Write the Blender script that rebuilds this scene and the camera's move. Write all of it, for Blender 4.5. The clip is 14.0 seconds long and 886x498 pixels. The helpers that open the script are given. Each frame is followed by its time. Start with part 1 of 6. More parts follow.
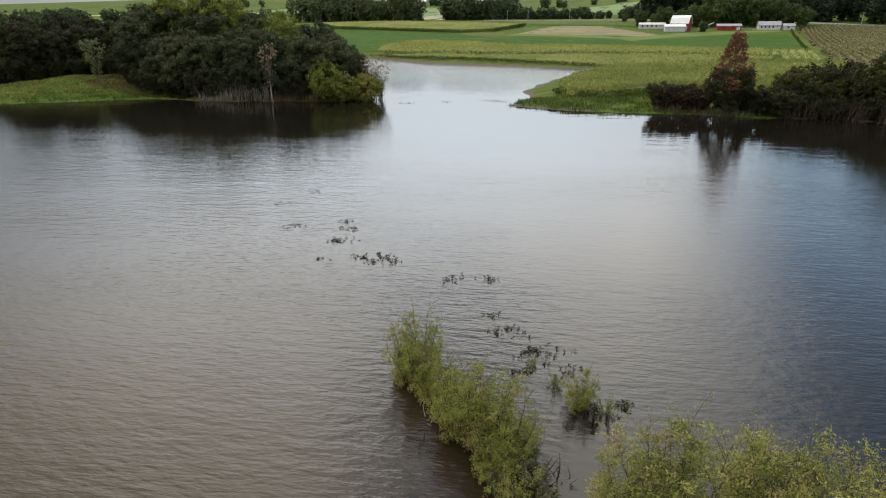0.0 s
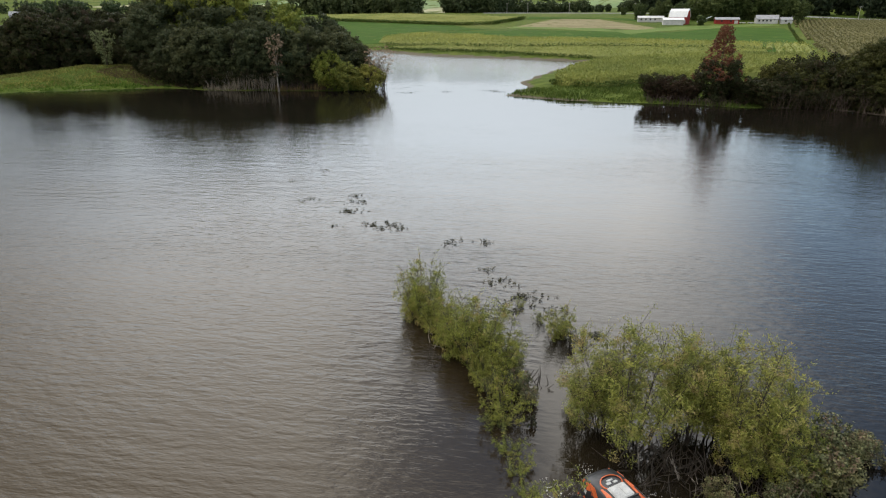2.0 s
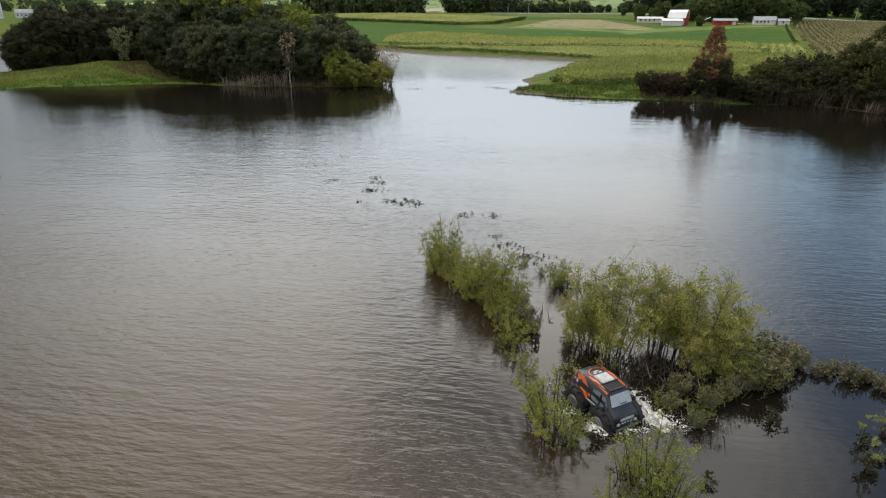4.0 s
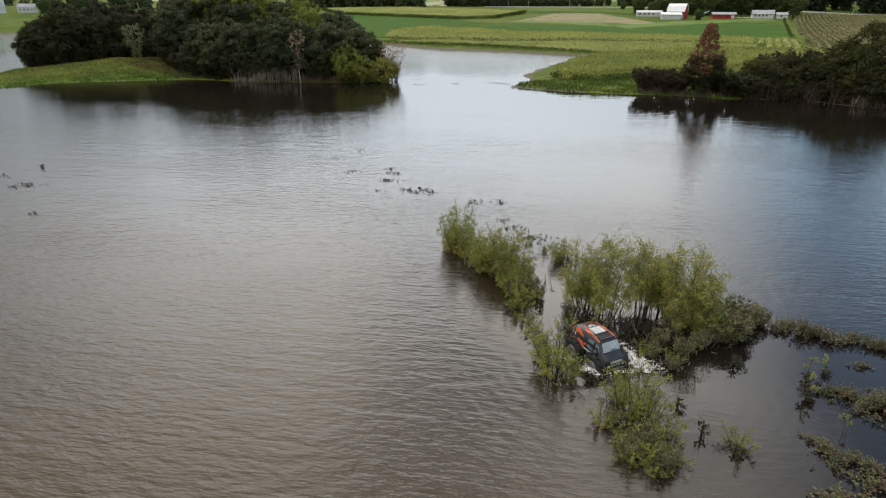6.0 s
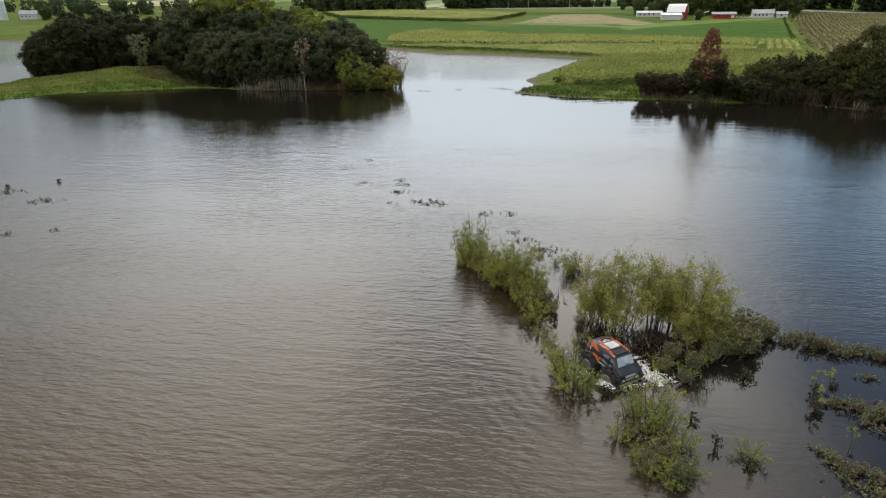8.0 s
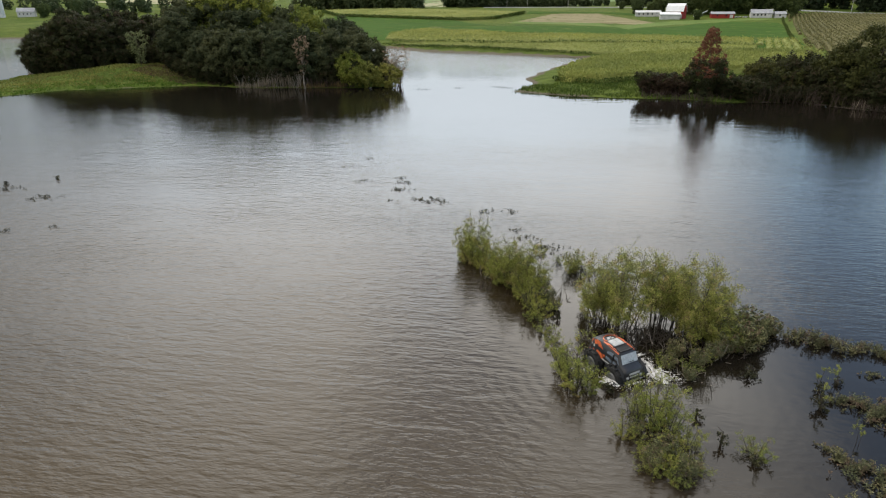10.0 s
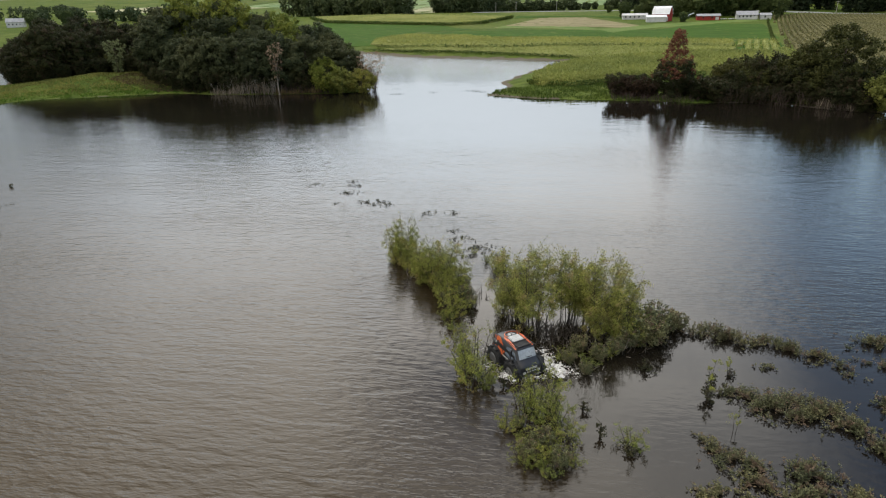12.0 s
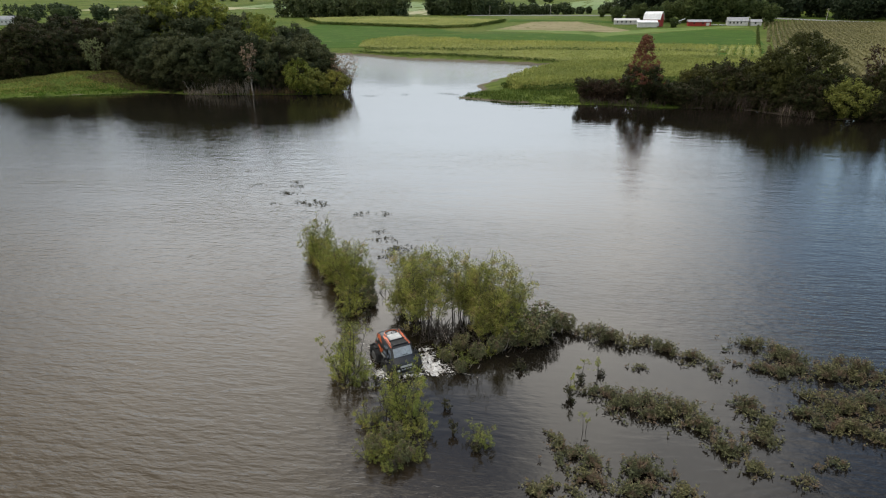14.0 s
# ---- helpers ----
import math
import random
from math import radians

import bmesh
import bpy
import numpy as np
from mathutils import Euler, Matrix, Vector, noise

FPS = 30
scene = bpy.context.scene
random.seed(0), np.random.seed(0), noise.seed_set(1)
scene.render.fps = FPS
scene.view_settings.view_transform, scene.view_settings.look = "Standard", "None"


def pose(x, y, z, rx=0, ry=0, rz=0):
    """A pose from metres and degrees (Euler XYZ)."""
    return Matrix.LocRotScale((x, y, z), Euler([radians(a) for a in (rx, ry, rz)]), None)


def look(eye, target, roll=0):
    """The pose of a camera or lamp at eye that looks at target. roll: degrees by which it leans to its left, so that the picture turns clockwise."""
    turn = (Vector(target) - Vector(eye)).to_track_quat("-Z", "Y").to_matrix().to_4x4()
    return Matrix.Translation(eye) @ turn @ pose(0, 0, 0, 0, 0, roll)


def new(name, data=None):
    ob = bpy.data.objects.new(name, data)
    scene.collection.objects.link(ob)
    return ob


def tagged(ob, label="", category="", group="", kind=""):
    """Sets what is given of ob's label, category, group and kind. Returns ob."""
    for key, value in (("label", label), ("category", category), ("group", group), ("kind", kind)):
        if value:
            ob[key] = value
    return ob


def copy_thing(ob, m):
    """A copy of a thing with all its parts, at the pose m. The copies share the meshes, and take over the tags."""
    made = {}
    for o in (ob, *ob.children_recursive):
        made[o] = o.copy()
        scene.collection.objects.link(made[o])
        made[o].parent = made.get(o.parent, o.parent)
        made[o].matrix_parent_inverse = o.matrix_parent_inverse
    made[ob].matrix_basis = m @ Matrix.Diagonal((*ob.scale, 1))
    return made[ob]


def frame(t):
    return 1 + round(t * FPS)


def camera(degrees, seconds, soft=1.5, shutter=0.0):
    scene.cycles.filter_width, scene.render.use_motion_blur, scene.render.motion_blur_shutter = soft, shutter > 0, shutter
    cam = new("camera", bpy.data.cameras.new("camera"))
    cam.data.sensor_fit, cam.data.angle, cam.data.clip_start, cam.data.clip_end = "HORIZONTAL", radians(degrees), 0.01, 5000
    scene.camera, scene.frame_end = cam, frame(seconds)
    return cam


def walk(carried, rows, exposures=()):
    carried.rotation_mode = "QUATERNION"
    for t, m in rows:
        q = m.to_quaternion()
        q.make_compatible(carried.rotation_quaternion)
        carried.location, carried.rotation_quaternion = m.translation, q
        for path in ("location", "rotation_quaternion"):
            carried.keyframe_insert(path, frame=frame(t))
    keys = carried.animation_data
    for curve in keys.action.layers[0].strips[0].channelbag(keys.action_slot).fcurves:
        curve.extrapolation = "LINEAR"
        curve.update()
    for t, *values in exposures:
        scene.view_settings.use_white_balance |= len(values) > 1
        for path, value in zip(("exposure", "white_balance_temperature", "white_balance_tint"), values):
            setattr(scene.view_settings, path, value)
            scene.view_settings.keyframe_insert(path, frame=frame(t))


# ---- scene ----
cam = camera(73.7, 14.0, soft=1.15)
PATH = [
    (0, (-0.594, 18.773, 16.364), (-0.908, 20.615, 15.652), -0.2),
    (0.5, (-0.396, 17.878, 16.353), (-0.709, 19.72, 15.639), -0.2),
    (1, (-0.152, 16.535, 16.375), (-0.463, 18.376, 15.658), -0.1),
    (1.5, (0.001, 15.055, 16.23), (-0.31, 16.896, 15.513), -0.1),
    (2, (0.191, 13.169, 16.276), (-0.119, 15.004, 15.544), 0.0),
    (4.3, (0.116, 5.389, 16.283), (-0.192, 7.224, 15.55), 0.3),
    (4.5, (0.182, 4.714, 16.282), (-0.123, 6.547, 15.542), 0.2),
    (5, (0.288, 2.656, 16.205), (-0.015, 4.484, 15.453), 0.3),
    (5.5, (0.155, 1.23, 16.349), (-0.148, 3.057, 15.594), 0.3),
    (6, (-0.123, 0.62, 17.451), (-0.429, 2.448, 16.698), 0.2),
    (6.5, (-0.407, 0.299, 18.694), (-0.713, 2.127, 17.943), 0.1),
    (7, (-0.644, 0.086, 19.005), (-0.951, 1.914, 18.255), -0.0),
    (7.5, (-0.893, -0.153, 18.891), (-1.201, 1.675, 18.141), -0.1),
    (8, (-0.969, -0.238, 18.844), (-1.28, 1.589, 18.094), -0.4),
    (10.3, (-1.295, -0.177, 18.636), (-1.599, 1.651, 17.883), -0.2),
    (10.5, (-0.937, -0.311, 18.646), (-1.241, 1.52, 17.901), -0.6),
    (11, (0.371, -0.176, 18.619), (0.072, 1.657, 17.875), -0.6),
    (11.5, (2.093, -0.11, 18.582), (1.795, 1.723, 17.841), -0.8),
    (12, (4.143, 0.055, 18.506), (3.847, 1.89, 17.768), -0.9),
    (12.5, (6.389, 0.258, 18.471), (6.096, 2.095, 17.736), -0.9),
    (13, (8.598, 0.515, 18.426), (8.306, 2.353, 17.693), -0.7),
    (13.5, (10.117, 0.559, 18.475), (9.83, 2.398, 17.744), -0.3),
    (14, (10.832, 0.474, 18.538), (10.544, 2.313, 17.807), -0.2),
]
walk(cam, [(t, look(eye, target, roll)) for t, eye, target, roll in PATH], exposures=[(0.0, 0.77), (4.0, 0.8), (11.0, 0.79), (14.0, 0.71)])

# ---- world and sun ----
SUN_ELEVATION, SUN_AZIMUTH = 60.0, -95.0   # degrees; azimuth from +y towards +x
world = bpy.data.worlds.new("world")
scene.world = world
world.use_nodes = True
wn, wl = world.node_tree.nodes, world.node_tree.links
wn.clear()
w_out = wn.new("ShaderNodeOutputWorld")
w_bg = wn.new("ShaderNodeBackground")
w_bg.inputs["Strength"].default_value = 0.15
sky = wn.new("ShaderNodeTexSky")
sky.sky_type = "NISHITA"
sky.sun_disc = False
sky.air_density, sky.dust_density, sky.ozone_density = 1.3, 0.4, 1.6
sky.sun_elevation, sky.sun_rotation = radians(SUN_ELEVATION), radians(SUN_AZIMUTH)
w_tc = wn.new("ShaderNodeTexCoord")
w_map = wn.new("ShaderNodeMapping")
w_map.inputs["Scale"].default_value = (1.0, 1.0, 2.6)
w_map.inputs["Location"].default_value = (0.35, 0.1, 0.0)
w_noise = wn.new("ShaderNodeTexNoise")
w_noise.inputs["Scale"].default_value = 1.7
w_noise.inputs["Detail"].default_value = 7.0
w_noise.inputs["Roughness"].default_value = 0.55
w_ramp = wn.new("ShaderNodeValToRGB")
w_ramp.color_ramp.elements[0].position, w_ramp.color_ramp.elements[1].position = 0.2, 0.46
w_ramp.color_ramp.elements[0].color = (0.06, 0.06, 0.06, 1)
w_ramp.color_ramp.elements[1].color = (0.95, 0.95, 0.95, 1)
w_mix = wn.new("ShaderNodeMixRGB")
wl.new(w_tc.outputs["Generated"], w_map.inputs["Vector"])
wl.new(w_map.outputs["Vector"], w_noise.inputs["Vector"])
# cloud thins to blue towards +x, and opens once overhead of the far shore
def sky_math(op, a, b=None, c=None):
    k = wn.new("ShaderNodeMath")
    k.operation = op
    for sock, v in zip(k.inputs, (a, b, c)):
        if isinstance(v, (int, float)):
            sock.default_value = v
        elif v is not None:
            wl.new(v, sock)
    return k.outputs[0]


def sky_range(v, a, b, c, d):
    k = wn.new("ShaderNodeMapRange")
    k.interpolation_type = "SMOOTHSTEP"
    for sock, x in zip(("From Min", "From Max", "To Min", "To Max"), (a, b, c, d)):
        k.inputs[sock].default_value = x
    wl.new(v, k.inputs["Value"])
    return k.outputs["Result"]


def towards(x, y, z):
    k = wn.new("ShaderNodeVectorMath")
    k.operation = "DOT_PRODUCT"
    k.inputs[1].default_value = (x, y, z)
    wl.new(w_tc.outputs["Generated"], k.inputs[0])
    return k.outputs["Value"]


w_wisp = sky_math("SUBTRACT", w_noise.outputs["Fac"], 0.5)
w_thin = sky_range(sky_math("MULTIPLY_ADD", w_wisp, 0.35, towards(1, 0, -0.38)), 0.0, 0.42, 0.0, -0.36)
w_gap = sky_range(sky_math("MULTIPLY_ADD", w_wisp, 0.06, towards(-0.13, 0.74, 0.66)), 0.975, 0.996, 0.0, -0.26)
w_cover = sky_math("ADD", w_noise.outputs["Fac"], sky_math("ADD", w_thin, w_gap))
wl.new(w_cover, w_ramp.inputs["Fac"])
# cloud brightened ahead, off the sun's bearing; duller low down in the horizon haze
w_glow = sky_range(towards(-0.1, 0.85, 0.52), 0.7, 0.99, 5.0, 16.8)
w_haze = sky_range(towards(0, 0, 1), 0.02, 0.44, 0.26, 1.0)
# the high cloud bank is warm, the thin sheet under it cool grey
w_warm = sky_range(sky_math("MULTIPLY_ADD", w_wisp, 0.25, towards(0.29, -0.31, 1.0)), -0.05, 0.07, 0.0, 1.0)
w_tint = wn.new("ShaderNodeMixRGB")
w_tint.inputs[1].default_value, w_tint.inputs[2].default_value = (0.92, 1.0, 1.075, 1), (1.025, 0.985, 0.92, 1)
wl.new(w_warm, w_tint.inputs[0])
w_cloud = wn.new("ShaderNodeMixRGB")
w_cloud.blend_type = "MULTIPLY"
w_cloud.inputs[0].default_value = 1.0
wl.new(sky_math("MULTIPLY", w_glow, w_haze), w_cloud.inputs[1])
wl.new(w_tint.outputs["Color"], w_cloud.inputs[2])
wl.new(w_cloud.outputs["Color"], w_mix.inputs[2])
wl.new(w_ramp.outputs["Color"], w_mix.inputs["Fac"])
wl.new(sky.outputs["Color"], w_mix.inputs[1])
wl.new(w_mix.outputs["Color"], w_bg.inputs["Color"])
wl.new(w_bg.outputs["Background"], w_out.inputs["Surface"])
sun = new("sun", bpy.data.lights.new("sun", "SUN"))
sun.data.energy, sun.data.angle, sun.data.color = 0.55, radians(22), (1.0, 0.97, 0.92)
_e, _a = radians(SUN_ELEVATION), radians(SUN_AZIMUTH)
sun.matrix_world = look((0, 0, 0), (-math.sin(_a) * math.cos(_e), -math.cos(_a) * math.cos(_e), -math.sin(_e)))

# ---- materials ----
def material(name, rough=0.7, spec=0.3, metal=0.0):
    m = bpy.data.materials.new(name)
    m.use_nodes = True
    b = m.node_tree.nodes["Principled BSDF"]
    b.inputs["Roughness"].default_value = rough
    b.inputs["Specular IOR Level"].default_value = spec
    b.inputs["Metallic"].default_value = metal
    return m, m.node_tree.nodes, m.node_tree.links, b


def ramp(nodes, stops):
    r = nodes.new("ShaderNodeValToRGB")
    e = r.color_ramp.elements
    while len(e) < len(stops):
        e.new(0.5)
    for k, (p, c) in zip(e, stops):
        k.position, k.color = p, (*c, 1)
    return r


def noise_node(nodes, links, scale, detail=4, rough=0.6, stretch=(1, 1, 1), turn=0.0):
    tc, mp, n = nodes.new("ShaderNodeTexCoord"), nodes.new("ShaderNodeMapping"), nodes.new("ShaderNodeTexNoise")
    mp.inputs["Scale"].default_value = stretch
    mp.inputs["Rotation"].default_value = (0, 0, radians(turn))
    n.inputs["Scale"].default_value, n.inputs["Detail"].default_value, n.inputs["Roughness"].default_value = scale, detail, rough
    links.new(tc.outputs["Object"], mp.inputs["Vector"])
    links.new(mp.outputs["Vector"], n.inputs["Vector"])
    return n


def mixed(nodes, links, fac, a, b, mode="MIX"):
    m = nodes.new("ShaderNodeMixRGB")
    m.blend_type = mode
    for sock, v in ((m.inputs[0], fac), (m.inputs[1], a), (m.inputs[2], b)):
        if isinstance(v, (int, float)):
            sock.default_value = v
        elif isinstance(v, tuple):
            sock.default_value = (*v, 1)
        else:
            links.new(v, sock)
    return m.outputs[0]


def surface(name, dark, light, scale=2.0, fine=18.0, rough=0.7, spec=0.3, bump=0.0, stretch=(1, 1, 1), turn=0.0, metal=0.0):
    """A surface that varies between two colours at a coarse and at a fine scale."""
    m, n, l, b = material(name, rough, spec, metal)
    c1 = ramp(n, [(0.3, dark), (0.7, light)])
    coarse, grain = noise_node(n, l, scale, 5, 0.6, stretch, turn), noise_node(n, l, fine, 3, 0.6, stretch, turn)
    l.new(coarse.outputs["Fac"], c1.inputs["Fac"])
    g = ramp(n, [(0.25, (0.75, 0.75, 0.75)), (0.75, (1.2, 1.2, 1.2))])
    l.new(grain.outputs["Fac"], g.inputs["Fac"])
    l.new(mixed(n, l, 1.0, c1.outputs["Color"], g.outputs["Color"], "MULTIPLY"), b.inputs["Base Color"])
    if bump:
        bp = n.new("ShaderNodeBump")
        bp.inputs["Strength"].default_value, bp.inputs["Distance"].default_value = 0.8, bump
        l.new(grain.outputs["Fac"], bp.inputs["Height"])
        l.new(bp.outputs["Normal"], b.inputs["Normal"])
    return m


def leaf_material(name, dark, light, autumn=None, share=0.0, thin=0.35, patch=0.35):
    """Leaves: each its own tone, a drift of tone over the crown, and light that passes through."""
    m, n, l, b = material(name, 0.65, 0.08)
    geo = n.new("ShaderNodeNewGeometry")
    own = ramp(n, [(0.0, dark), (1.0, light)])
    l.new(geo.outputs["Random Per Island"], own.inputs["Fac"])
    drift = noise_node(n, l, patch, 3)
    d = ramp(n, [(0.3, (0.7, 0.74, 0.72)), (0.7, (1.2, 1.16, 1.05))])
    l.new(drift.outputs["Fac"], d.inputs["Fac"])
    col = mixed(n, l, 1.0, own.outputs["Color"], d.outputs["Color"], "MULTIPLY")
    info = n.new("ShaderNodeObjectInfo")
    t = ramp(n, [(0.0, (0.82, 0.88, 0.86)), (1.0, (1.16, 1.1, 1.0))])
    l.new(info.outputs["Random"], t.inputs["Fac"])
    col = mixed(n, l, 1.0, col, t.outputs["Color"], "MULTIPLY")
    if autumn:
        sp = noise_node(n, l, patch * 2.3, 2)
        r = ramp(n, [(0.62 - share * 0.3, (0, 0, 0)), (0.74 - share * 0.3, (1, 1, 1))])
        l.new(sp.outputs["Fac"], r.inputs["Fac"])
        col = mixed(n, l, r.outputs["Color"], col, autumn)
    l.new(col, b.inputs["Base Color"])
    tr, mx = n.new("ShaderNodeBsdfTranslucent"), n.new("ShaderNodeMixShader")
    l.new(col, tr.inputs["Color"])
    mx.inputs["Fac"].default_value = thin
    l.new(b.outputs["BSDF"], mx.inputs[1])
    l.new(tr.outputs["BSDF"], mx.inputs[2])
    l.new(mx.outputs["Shader"], n["Material Output"].inputs["Surface"])
    return m


def water_material():
    m, n, l, b = material("muddy_water", 0.03, 0.5)
    b.inputs["IOR"].default_value = 1.33
    silt = noise_node(n, l, 0.035, 4, 0.55, (1, 1.6, 1))
    c = ramp(n, [(0.3, (0.03, 0.02, 0.0085)), (0.7, (0.048, 0.032, 0.0138))])
    l.new(silt.outputs["Fac"], c.inputs["Fac"])
    # silt in the open shallows; base darkened towards banks and weeds to deepen reflections
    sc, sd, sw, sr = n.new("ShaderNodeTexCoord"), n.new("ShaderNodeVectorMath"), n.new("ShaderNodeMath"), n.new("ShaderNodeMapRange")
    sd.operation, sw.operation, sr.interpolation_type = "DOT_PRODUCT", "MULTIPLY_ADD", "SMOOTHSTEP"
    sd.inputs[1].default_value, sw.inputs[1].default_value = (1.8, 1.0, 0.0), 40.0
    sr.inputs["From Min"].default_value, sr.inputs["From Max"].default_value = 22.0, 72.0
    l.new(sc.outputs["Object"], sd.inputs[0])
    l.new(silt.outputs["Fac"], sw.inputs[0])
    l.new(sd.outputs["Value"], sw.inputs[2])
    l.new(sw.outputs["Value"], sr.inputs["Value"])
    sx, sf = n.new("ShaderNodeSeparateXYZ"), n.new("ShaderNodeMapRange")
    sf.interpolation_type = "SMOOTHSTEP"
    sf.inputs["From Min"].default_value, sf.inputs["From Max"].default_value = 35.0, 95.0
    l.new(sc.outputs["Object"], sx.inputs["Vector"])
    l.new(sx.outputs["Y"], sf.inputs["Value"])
    # near-black base that darkens the reflections by colour
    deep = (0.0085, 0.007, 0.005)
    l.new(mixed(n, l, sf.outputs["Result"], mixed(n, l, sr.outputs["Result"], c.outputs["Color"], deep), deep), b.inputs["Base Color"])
    ripple = noise_node(n, l, 3.2, 3, 0.6, (0.4, 1.2, 1), -11)
    swell = noise_node(n, l, 1.3, 2, 0.5, (0.4, 1.3, 1), -2)
    chop = noise_node(n, l, 0.45, 2, 0.45, (0.4, 1.4, 1), -6)
    add = n.new("ShaderNodeMath")
    add.operation = "MULTIPLY_ADD"
    add.inputs[1].default_value = 1.2
    l.new(swell.outputs["Fac"], add.inputs[0])
    l.new(ripple.outputs["Fac"], add.inputs[2])
    gust = noise_node(n, l, 0.03, 3, 0.5, (1, 2.2, 1), -30)
    gr = ramp(n, [(0.32, (0.5, 0.5, 0.5)), (0.68, (1, 1, 1))])
    l.new(gust.outputs["Fac"], gr.inputs["Fac"])
    bp = n.new("ShaderNodeBump")
    bp.inputs["Distance"].default_value = 0.072
    # the far water lies in the lee of the banks
    wc, lee = n.new("ShaderNodeTexCoord"), n.new("ShaderNodeMapRange")
    lee.inputs["From Min"].default_value, lee.inputs["From Max"].default_value = 14.0, 128.0
    lee.inputs["To Min"].default_value, lee.inputs["To Max"].default_value = 1.0, 0.03
    across = n.new("ShaderNodeVectorMath")
    across.operation = "DOT_PRODUCT"
    across.inputs[1].default_value = (0.2, 1.0, 0.0)
    l.new(wc.outputs["Object"], across.inputs[0])
    l.new(across.outputs["Value"], lee.inputs["Value"])
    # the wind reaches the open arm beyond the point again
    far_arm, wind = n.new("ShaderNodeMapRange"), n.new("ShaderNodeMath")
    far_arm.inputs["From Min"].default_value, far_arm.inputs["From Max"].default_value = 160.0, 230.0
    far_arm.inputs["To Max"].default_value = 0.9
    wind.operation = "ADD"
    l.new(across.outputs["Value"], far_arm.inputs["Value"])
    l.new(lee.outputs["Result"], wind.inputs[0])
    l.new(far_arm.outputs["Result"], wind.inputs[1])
    # willows and weeds still the shallows among them
    mp2, ln2, calm = n.new("ShaderNodeMapping"), n.new("ShaderNodeVectorMath"), n.new("ShaderNodeMapRange")
    mp2.inputs["Location"].default_value, mp2.inputs["Scale"].default_value = (-1.1, -2.7, 0), (0.085, 0.1, 1)
    ln2.operation, calm.interpolation_type = "LENGTH", "SMOOTHSTEP"
    calm.inputs["From Min"].default_value, calm.inputs["From Max"].default_value = 0.6, 1.35
    calm.inputs["To Min"].default_value, calm.inputs["To Max"].default_value = 0.22, 1.0
    l.new(wc.outputs["Object"], mp2.inputs["Vector"])
    l.new(mp2.outputs["Vector"], ln2.inputs[0])
    l.new(ln2.outputs["Value"], calm.inputs["Value"])
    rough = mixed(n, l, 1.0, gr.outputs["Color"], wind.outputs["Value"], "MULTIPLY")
    # and the willow thicket shelters the water at its feet
    mp3, ln3, calm3 = n.new("ShaderNodeMapping"), n.new("ShaderNodeVectorMath"), n.new("ShaderNodeMapRange")
    mp3.inputs["Location"].default_value, mp3.inputs["Scale"].default_value = (-0.35, -3.3, 0), (0.1, 0.1, 1)
    ln3.operation, calm3.interpolation_type = "LENGTH", "SMOOTHSTEP"
    calm3.inputs["From Min"].default_value, calm3.inputs["From Max"].default_value = 0.4, 1.1
    calm3.inputs["To Min"].default_value, calm3.inputs["To Max"].default_value = 0.2, 1.0
    l.new(wc.outputs["Object"], mp3.inputs["Vector"])
    l.new(mp3.outputs["Vector"], ln3.inputs[0])
    l.new(ln3.outputs["Value"], calm3.inputs["Value"])
    rough = mixed(n, l, 1.0, rough, calm3.outputs["Result"], "MULTIPLY")
    l.new(mixed(n, l, 1.0, rough, calm.outputs["Result"], "MULTIPLY"), bp.inputs["Strength"])
    # rings running out from the vehicle
    tc, mp, wv = n.new("ShaderNodeTexCoord"), n.new("ShaderNodeMapping"), n.new("ShaderNodeTexWave")
    mp.inputs["Location"].default_value = (-3.6, -28.6, 0)
    wv.wave_type, wv.rings_direction, wv.wave_profile = "RINGS", "Z", "SIN"
    wv.inputs["Scale"].default_value, wv.inputs["Distortion"].default_value, wv.inputs["Detail Scale"].default_value = 0.42, 5.0, 0.5
    ln = n.new("ShaderNodeVectorMath")
    ln.operation = "LENGTH"
    fade = n.new("ShaderNodeMapRange")
    fade.inputs["From Min"].default_value, fade.inputs["From Max"].default_value = 1.5, 11.0
    fade.inputs["To Min"].default_value, fade.inputs["To Max"].default_value = 0.32, 0.0
    l.new(tc.outputs["Object"], mp.inputs["Vector"])
    l.new(mp.outputs["Vector"], wv.inputs["Vector"])
    l.new(mp.outputs["Vector"], ln.inputs[0])
    l.new(ln.outputs["Value"], fade.inputs["Value"])
    wk = n.new("ShaderNodeMath")
    wk.operation = "MULTIPLY_ADD"
    l.new(wv.outputs["Fac"], wk.inputs[0])
    l.new(fade.outputs["Result"], wk.inputs[1])
    l.new(add.outputs["Value"], wk.inputs[2])
    l.new(wk.outputs["Value"], bp.inputs["Height"])
    # longer low waves run everywhere
    lw = n.new("ShaderNodeBump")
    lw.inputs["Distance"].default_value = 0.045
    l.new(mixed(n, l, 1.0, mixed(n, l, 1.0, calm.outputs["Result"], calm3.outputs["Result"], "MULTIPLY"), (0.7, 0.7, 0.7), "MULTIPLY"), lw.inputs["Strength"])
    l.new(chop.outputs["Fac"], lw.inputs["Height"])
    l.new(lw.outputs["Normal"], bp.inputs["Normal"])
    l.new(bp.outputs["Normal"], b.inputs["Normal"])
    return m


